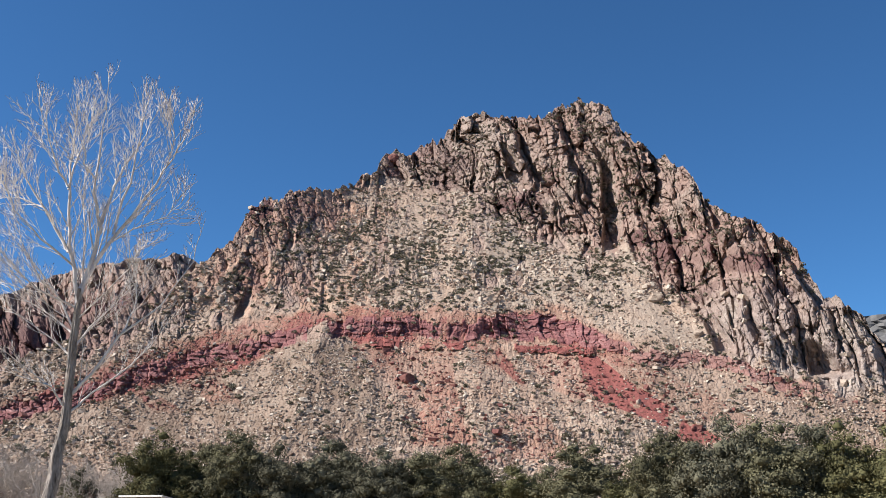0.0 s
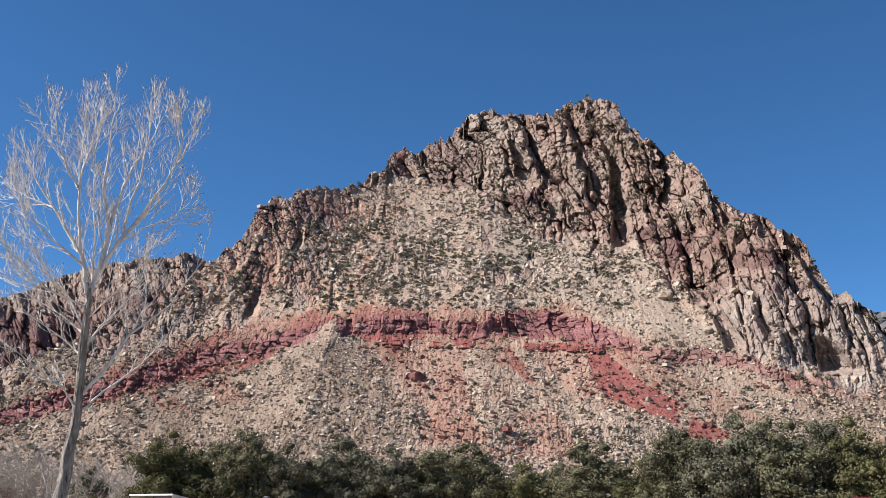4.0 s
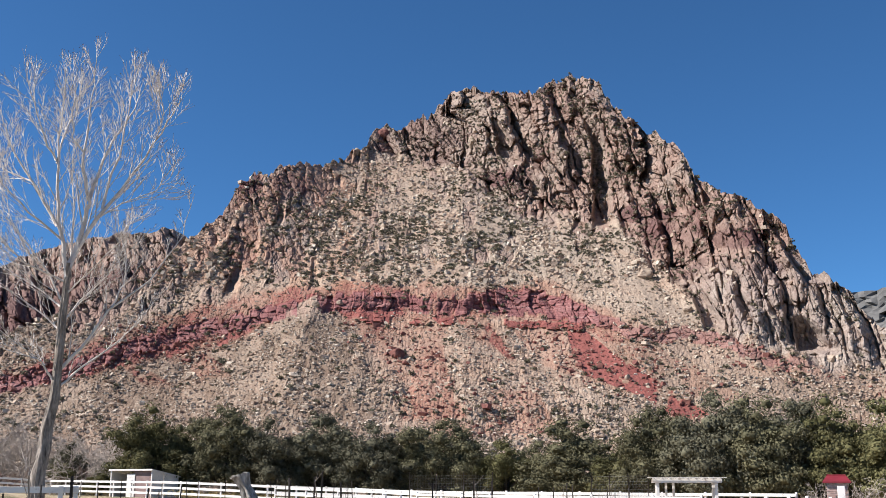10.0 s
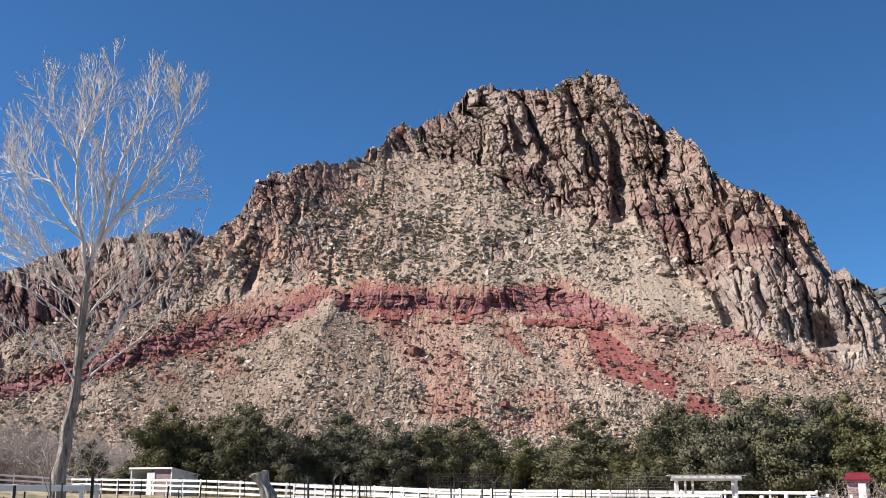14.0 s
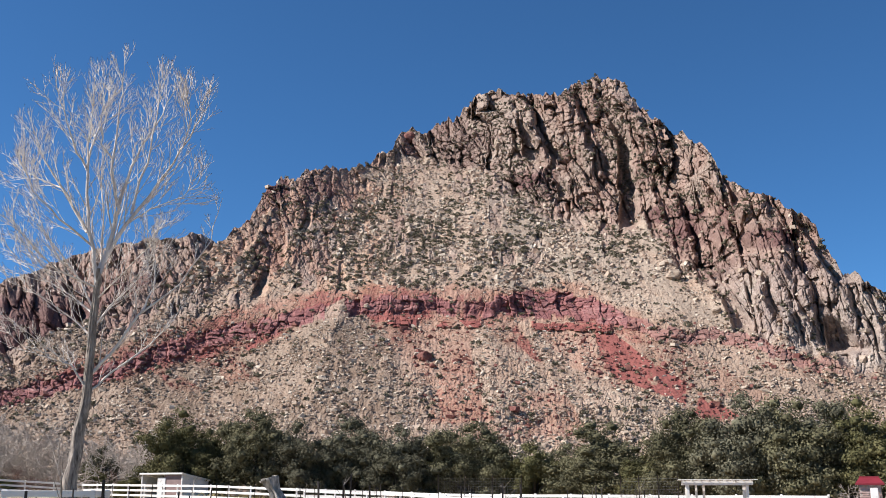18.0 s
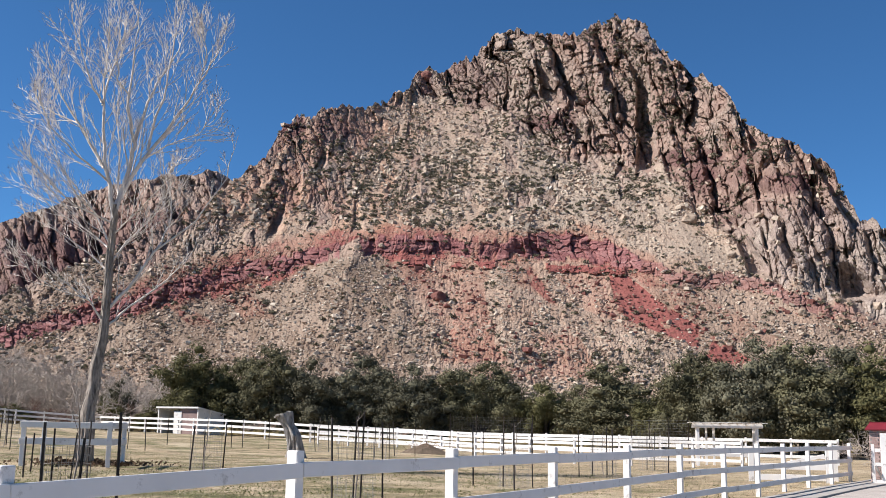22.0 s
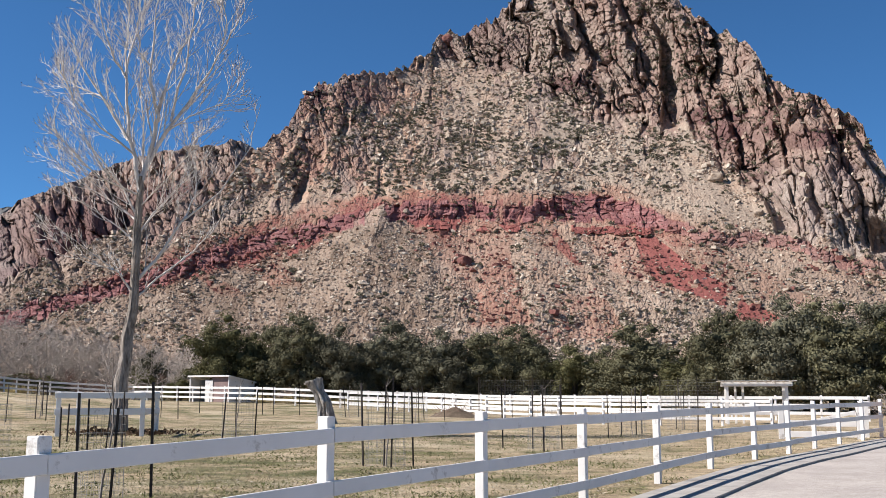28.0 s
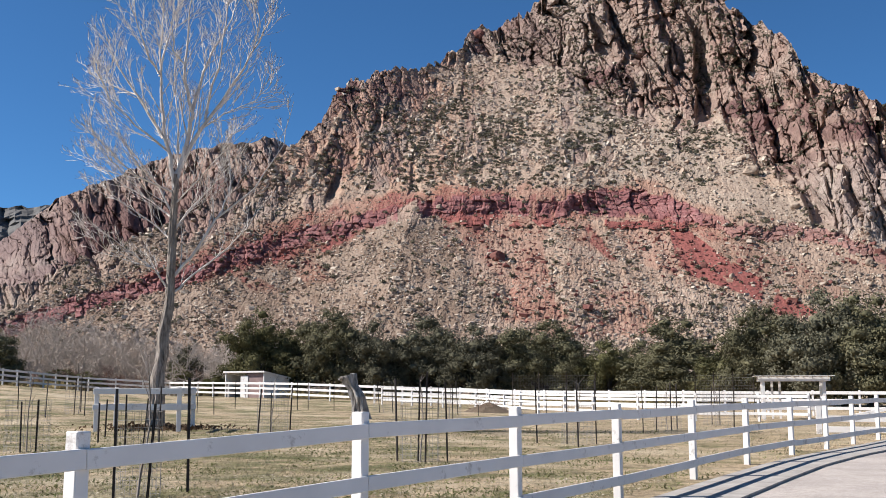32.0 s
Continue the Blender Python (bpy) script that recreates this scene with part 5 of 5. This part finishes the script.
    limb(0.040, 0.008, 1.9, (0.54, 8.9), (0.62, 10.0), (0.48, 12.0), (0.35, 14.2))
    limb(0.040, 0.008, 0.9, (-0.16, 12.6), (0.05, 14.1), (0.30, 15.2), (0.44, 16.7), of=left)
    limb(0.040, 0.008, -0.6, (-0.19, 12.7), (-0.62, 13.45), (-1.1, 15.0), (-1.36, 15.8), of=left)
    limb(0.034, 0.008, -1.2, (0.73, 13.0), (0.28, 13.5), (0.2, 14.6), (0.17, 16.1), of=mid)
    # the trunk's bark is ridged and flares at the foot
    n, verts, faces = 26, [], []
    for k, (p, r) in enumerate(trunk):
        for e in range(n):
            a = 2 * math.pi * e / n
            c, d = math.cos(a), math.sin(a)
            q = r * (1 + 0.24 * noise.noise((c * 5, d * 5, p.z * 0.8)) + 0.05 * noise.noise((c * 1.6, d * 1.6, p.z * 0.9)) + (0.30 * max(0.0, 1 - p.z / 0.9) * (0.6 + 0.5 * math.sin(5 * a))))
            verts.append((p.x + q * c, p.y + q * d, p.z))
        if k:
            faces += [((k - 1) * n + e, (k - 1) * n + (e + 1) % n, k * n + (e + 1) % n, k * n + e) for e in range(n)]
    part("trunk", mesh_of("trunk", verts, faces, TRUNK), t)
    twigs, tips = [], []
    for k, b in enumerate(limbs):
        if k == 0:
            continue
        part("limb", tubes([[(p, r * 1.15) for p, r in b]], BARK, sides=7), t)
        fork(b, rng, 10 if k in low else 12, 0.08, 1.25 if k in low else 1.9, 0.5, 0.66, 0.42, twigs, 2, tips, least=0.0092, wander=0.05)
    tagged(part("twig_crown", tubes(twigs, BARK), t), kind="stuff")
    nrng = np.random.default_rng(2)
    pts = np.array([p[:] for p in tips])
    tagged(part("bud_mass", flakes(pts + nrng.normal(0, 0.008, pts.shape), nrng.uniform(0.014, 0.028, len(pts)), nrng, BUD, "buds"), t), kind="stuff")


bare_tree()


def oak_form(seed, leaf, count=23000):
    """One live oak, 1 high and about 1 wide: trunk, limbs and a rounded crown of lobes, each made of leafy clumps."""
    rng, nrng = random.Random(seed), np.random.default_rng(seed)
    lobes = [(rng.uniform(-0.06, 0.06), rng.uniform(-0.06, 0.06), 0.68, 0.25)]
    for k in range(6):
        t = 2 * math.pi * (k + rng.uniform(-0.3, 0.3)) / 6
        r = rng.uniform(0.20, 0.30)
        lobes.append((r * math.cos(t), r * math.sin(t), rng.uniform(0.38, 0.60), rng.uniform(0.17, 0.24)))
    for k in range(6):
        t = 2 * math.pi * (k + rng.uniform(-0.3, 0.3)) / 6 + 0.5
        lobes.append((0.33 * math.cos(t), 0.33 * math.sin(t), rng.uniform(0.18, 0.32), rng.uniform(0.12, 0.19)))
    clumps = []
    for x, y, z, s in lobes:
        for k in range(int(120 * s * s) + 4):
            v = Vector((rng.gauss(0, 1), rng.gauss(0, 1), rng.gauss(0.25, 1))).normalized()
            f = rng.uniform(0.72, 1.08)
            clumps.append((x + v.x * s * f, y + v.y * s * f, z + v.z * s * f * 0.9, rng.uniform(0.065, 0.12)))
    pts, nor = [], []
    per = count // (len(clumps) + 4 * len(lobes))
    for x, y, z, s in clumps:
        v = nrng.normal(size=(per, 3)) + np.array([0.0, 0.0, 0.25])
        v /= np.linalg.norm(v, axis=1)[:, None]
        pts.append(np.array([x, y, z]) + v * (s * nrng.uniform(0.62, 1.06, per))[:, None] * np.array([1.1, 1.1, 0.8]))
        nor.append(v)
    for x, y, z, s in lobes:                                  # the dim inside of each lobe
        v = nrng.normal(size=(per * 4, 3))
        v /= np.linalg.norm(v, axis=1)[:, None]
        pts.append(np.array([x, y, z]) + v * (s * 0.92 * nrng.random(per * 4) ** 0.4)[:, None])
        nor.append(v)
    pts, nor = np.concatenate(pts), np.concatenate(nor)
    keep = pts[:, 2] > 0.05
    crown = flakes(pts[keep], nrng.uniform(0.0080, 0.0155, keep.sum()), nrng, leaf, "crown", nor[keep])
    bm = bmesh.new()
    bmesh.ops.create_icosphere(bm, subdivisions=2, radius=1.0)
    ball, tri = np.array([v.co[:] for v in bm.verts]), [[v.index for v in f.verts] for f in bm.faces]
    bm.free()
    verts, faces = [], []
    for x, y, z, s in clumps + [(x, y, z, q * 0.80) for x, y, z, q in lobes]:
        lump = layers(ball[:, 0] * 1.7 + x * 40, ball[:, 1] * 1.7 + y * 40, ball[:, 2] * 1.7 + z * 40, 2, seed)
        faces += [[len(verts) + k for k in f] for f in tri]
        verts += [tuple(q) for q in np.array([x, y, z]) + ball * (s * (0.10 + 0.60 * lump))[:, None] * np.array([1.1, 1.1, 0.8])]
    mass = mesh_of("foliage", verts, faces, leaf, soft=True)
    limbs = []
    for x, y, z, s in lobes:
        limbs.append([(Vector((0, 0, 0.13)), 0.022), (Vector((x * 0.4, y * 0.4, 0.13 + (z - 0.13) * 0.55)), 0.014), (Vector((x, y, z)), 0.005)])
    trunk = tubes([[(Vector((0, 0, -0.02)), 0.045), (Vector((0.01, 0, 0.07)), 0.034), (Vector((0, 0.01, 0.2)), 0.028)]], OAK_BARK, sides=9)
    return crown, mass, trunk, [tubes([b], OAK_BARK) for b in limbs]


OAKS = [oak_form(s, OAK_LEAF) for s in (1, 2)] + [oak_form(s, GREY_LEAF) for s in (3, 4)] + [oak_form(s, OLIVE_LEAF) for s in (5, 6)]


def oak(bearing, d, top, wide, form, label):
    """top: the crown's height over the distance; wide: in metres."""
    p = at(bearing, d)
    high = top * d + EYE - p.z
    crown, mass, trunk, limbs = OAKS[form]
    t = thing("oak_tree", p, label, "tree", "row of oaks", turn=bearing * 37 % 360)
    m = Matrix.Diagonal((wide * 1.14, wide * 1.14, high / 0.96, 1))
    part("trunk", trunk, t, m)
    for b in limbs:
        part("limb", b, t, m)
    part("crown", crown, t, m)
    part("inner_foliage", mass, t, m)


DARK, PALE = "dense dark green live oak behind the paddock fence", "olive-green live oak with a looser crown"
for b, d, top, wide, form, label in (
        (-28.6, 98, 0.066, 6.0, 0, DARK), (-14.5, 100, 0.077, 7.2, 4, PALE), (-10.9, 99, 0.081, 7.4, 1, DARK), (-8.4, 97, 0.068, 6.6, 2, DARK), (-5.7, 98, 0.072, 6.8, 3, DARK),
        (-3.0, 96, 0.065, 6.8, 2, DARK), (0.8, 98, 0.0705, 8.0, 1, DARK), (4.3, 97, 0.051, 5.6, 5, PALE), (7.9, 93, 0.0695, 9.2, 0, DARK),
        (10.6, 84, 0.044, 5.4, 5, PALE), (12.4, 80, 0.082, 6.6, 1, DARK), (15.2, 77, 0.094, 7.6, 2, DARK), (17.6, 77, 0.089, 7.6, 0, DARK), (19.6, 79, 0.083, 7.0, 3, DARK), (21.7, 78, 0.086, 7.0, 4, PALE), (24.4, 77, 0.086, 7.6, 5, PALE), (27.5, 80, 0.08, 9, 1, DARK),
        (-12.7, 104, 0.062, 6.0, 5, PALE), (-1.2, 104, 0.058, 6.4, 4, PALE), (13.6, 92, 0.060, 7.0, 3, DARK), (-7.1, 104, 0.050, 6, 0, DARK), (-4.4, 105, 0.050, 6, 1, DARK), (2.9, 104, 0.046, 6, 4, PALE), (5.8, 102, 0.048, 6, 0, DARK), (16.4, 88, 0.066, 8, 0, DARK), (18.6, 88, 0.064, 8, 1, DARK), (20.6, 88, 0.060, 8, 2, DARK)):
    oak(b, d, top, wide, form, label)


def brush_form(seed, mat, levels=2, stems=6):
    """A leafless thicket tree, 1 high, of many stems."""
    rng = random.Random(seed)
    paths, tips = [], []
    for k in range(stems):
        t = 2 * math.pi * (k + rng.random()) / stems
        lie = rng.uniform(0.35, 1.35)
        d = Vector((math.cos(t) * lie, math.sin(t) * lie, 1)).normalized()
        b = grow(Vector((0.03 * math.cos(t), 0.03 * math.sin(t), -0.02)), d, rng.uniform(0.7, 1.0), 0.011, rng, -0.05, 0.26, 6, 0.25)
        paths.append(b)
        fork(b, rng, 9, 0.22, 0.40, 0.36, 1.25, 0.05, paths, 2, tips, 4, 0.0022, 0.2)
    return tubes(paths, mat, sides=4)


THICKETS = [brush_form(s, BRUSH) for s in (31, 32, 33)]
LOW = [brush_form(s, RUSSET, stems=5) for s in (41, 42)]


def thicket():
    rng = random.Random(6)
    for k in range(22):
        b = -29.5 + 16.5 * (k + rng.uniform(-0.3, 0.3)) / 21
        d = rng.uniform(109, 124)
        p = at(b, d)
        high = (0.068 + rng.uniform(-0.022, 0.010)) * d - (1.2 if b > -17 else 0)
        ob = new("bare_thicket_tree", THICKETS[k % 3])
        ob.matrix_basis = Matrix.Translation(p) @ Matrix.Rotation(rng.uniform(0, 6), 4, "Z") @ Matrix.Diagonal((high * 1.15, high * 1.15, high / 0.86, 1))
        tagged(ob, "grey leafless cottonwood thicket behind the fence", "tree", "bare thicket")
    for b, d, high, w in ((-12.5, 114, 10.6, 8), (-11.9, 117, 10.8, 8), (-2.8, 112, 8.6, 7), (-2.0, 115, 8.4, 7), (11.9, 100, 6.0, 6), (22.8, 60, 4.0, 4)):
        ob = new("bare_thicket_tree", THICKETS[int(d) % 3])
        ob.matrix_basis = Matrix.Translation(at(b, d)) @ Matrix.Diagonal((w, w, high, 1))
        tagged(ob, "pale grey leafless tree rising behind the oaks", "tree", "bare thicket")
    for k in range(11):
        b = -28 + 10.5 * k / 10 + rng.uniform(-0.4, 0.4)
        ob = new("russet_shrub", LOW[k % 2])
        h = rng.uniform(1.8, 3.0)
        ob.matrix_basis = Matrix.Translation(at(b, rng.uniform(107.5, 110))) @ Matrix.Rotation(k, 4, "Z") @ Matrix.Diagonal((h * 1.2, h * 1.2, h, 1))
        tagged(ob, "leafless russet-brown shrub behind the paddock fence", "shrub", "russet shrubs")


thicket()


def olive_shrubs():
    """Low evergreen shrubs among the bare thicket."""
    for b, d, high, wide, form in ((-19.1, 108.5, 3.4, 3.8, 4), (-18.6, 112, 5.4, 4.6, 2), (-24.9, 109, 2.2, 4.4, 5), (-23.6, 109, 2.0, 4.0, 4), (-17.0, 106, 2.6, 3.6, 5)):
        crown, mass, trunk, limbs = OAKS[form]
        t = thing("olive_shrub", at(b, d), "low yellow-olive shrub behind the paddock fence", "shrub", "olive shrubs", turn=b * 53 % 360)
        m = Matrix.Diagonal((wide, wide, high, 1))
        part("stem", trunk, t, m)
        part("crown", crown, t, m)
        part("inner_foliage", mass, t, m)


olive_shrubs()


def grasses():
    rng = np.random.default_rng(11)
    n = 14000
    b = rng.uniform(-29, 22, n)
    d = np.interp(b, (-26, -23, -17, -12), (97, 109, 103, 88)) + 20 * rng.random(n)
    x, y = d * np.sin(np.radians(b)), d * np.cos(np.radians(b))
    z = ground_height(x, y)
    h = rng.uniform(0.2, 1.0, n) * (0.4 + layers(x / 6, y / 6, x * 0, 2, 5))
    ob = new("tall_grass", flakes(np.stack([x, y, z + h * 0.45], -1), h * 0.5, rng, STRAW, "tall_grass", slim=0.12))
    tagged(ob, "tall straw-coloured dry grass behind the fence", "grass", kind="stuff")
    # short blades and fallen leaves on the meadow
    n = 110000
    b, d = rng.uniform(-30, 24, n), 5 + 45 * rng.random(n) ** 1.2
    x, y = d * np.sin(np.radians(b)), d * np.cos(np.radians(b))
    fx, fy = zip(*POSTS)
    meadow = x < np.interp(y, fy, fx) - 0.1
    x, y = x[meadow], y[meadow]
    z = ground_height(x, y)
    g = layers(x / 1.7, y / 1.7, x * 0, 4, 15)
    ob = new("meadow_grass", flakes(np.stack([x, y, z + 0.02], -1), rng.uniform(0.02, 0.055, len(x)) * (0.4 + g), rng, TURF, "meadow_grass", slim=0.13))
    tagged(ob, "short dry tufts and fallen leaves on the meadow", "grass", kind="stuff")

    n = 2600
    y = 4 + 14 * rng.random(n)
    x = np.interp(y, fy, fx) - 0.2 - 9 * rng.random(n) ** 1.4
    ob = new("fallen_leaves", flakes(np.stack([x, y, ground_height(x, y) + 0.03], -1), rng.uniform(0.015, 0.04, n), rng, DRY_LEAF, "fallen_leaves", np.tile((0.0, 0.0, 1.5), (n, 1))))
    tagged(ob, "pale fallen leaves scattered over the grass", "leaves", kind="stuff")

    n = 30000
    b, d = rng.uniform(-30, 14, n), 4.5 + 34 * rng.random(n) ** 1.3
    x, y = d * np.sin(np.radians(b)), d * np.cos(np.radians(b))
    g = layers(x / 1.1, y / 1.1, x * 0, 4, 25) - 0.006 * x
    keep = (g > 0.52) & (x < np.interp(y, fy, fx) + 0.25)
    x, y = x[keep], y[keep]
    ob = new("green_tufts", flakes(np.stack([x, y, ground_height(x, y) + 0.03], -1), rng.uniform(0.02, 0.048, len(x)), rng, GREEN, "green_tufts", slim=0.3))
    tagged(ob, "low green weeds and grass tufts in the meadow", "grass", kind="stuff")
    n = 900
    c = at(-20.33, 37.5)
    x, y = c.x + rng.normal(0.3, 1.0, n), c.y + rng.normal(0, 0.9, n)
    ob = new("leaf_litter", flakes(np.stack([x, y, ground_height(x, y) + 0.03 + 0.08 * rng.random(n)], -1), rng.uniform(0.04, 0.10, n), rng, LITTER, "leaf_litter"))
    tagged(ob, "brown leaf litter and weeds round the tree's foot", "leaves", kind="stuff")


GREEN = leaf_material("green_weeds", (0.11, 0.125, 0.045), (0.30, 0.285, 0.135))
LITTER = leaf_material("leaf_litter", (0.07, 0.045, 0.03), (0.20, 0.13, 0.08))
TURF = leaf_material("turf", (0.20, 0.195, 0.085), (0.68, 0.56, 0.38))
DRY_LEAF = leaf_material("dry_leaf", (0.45, 0.36, 0.25), (0.72, 0.63, 0.50))
grasses()
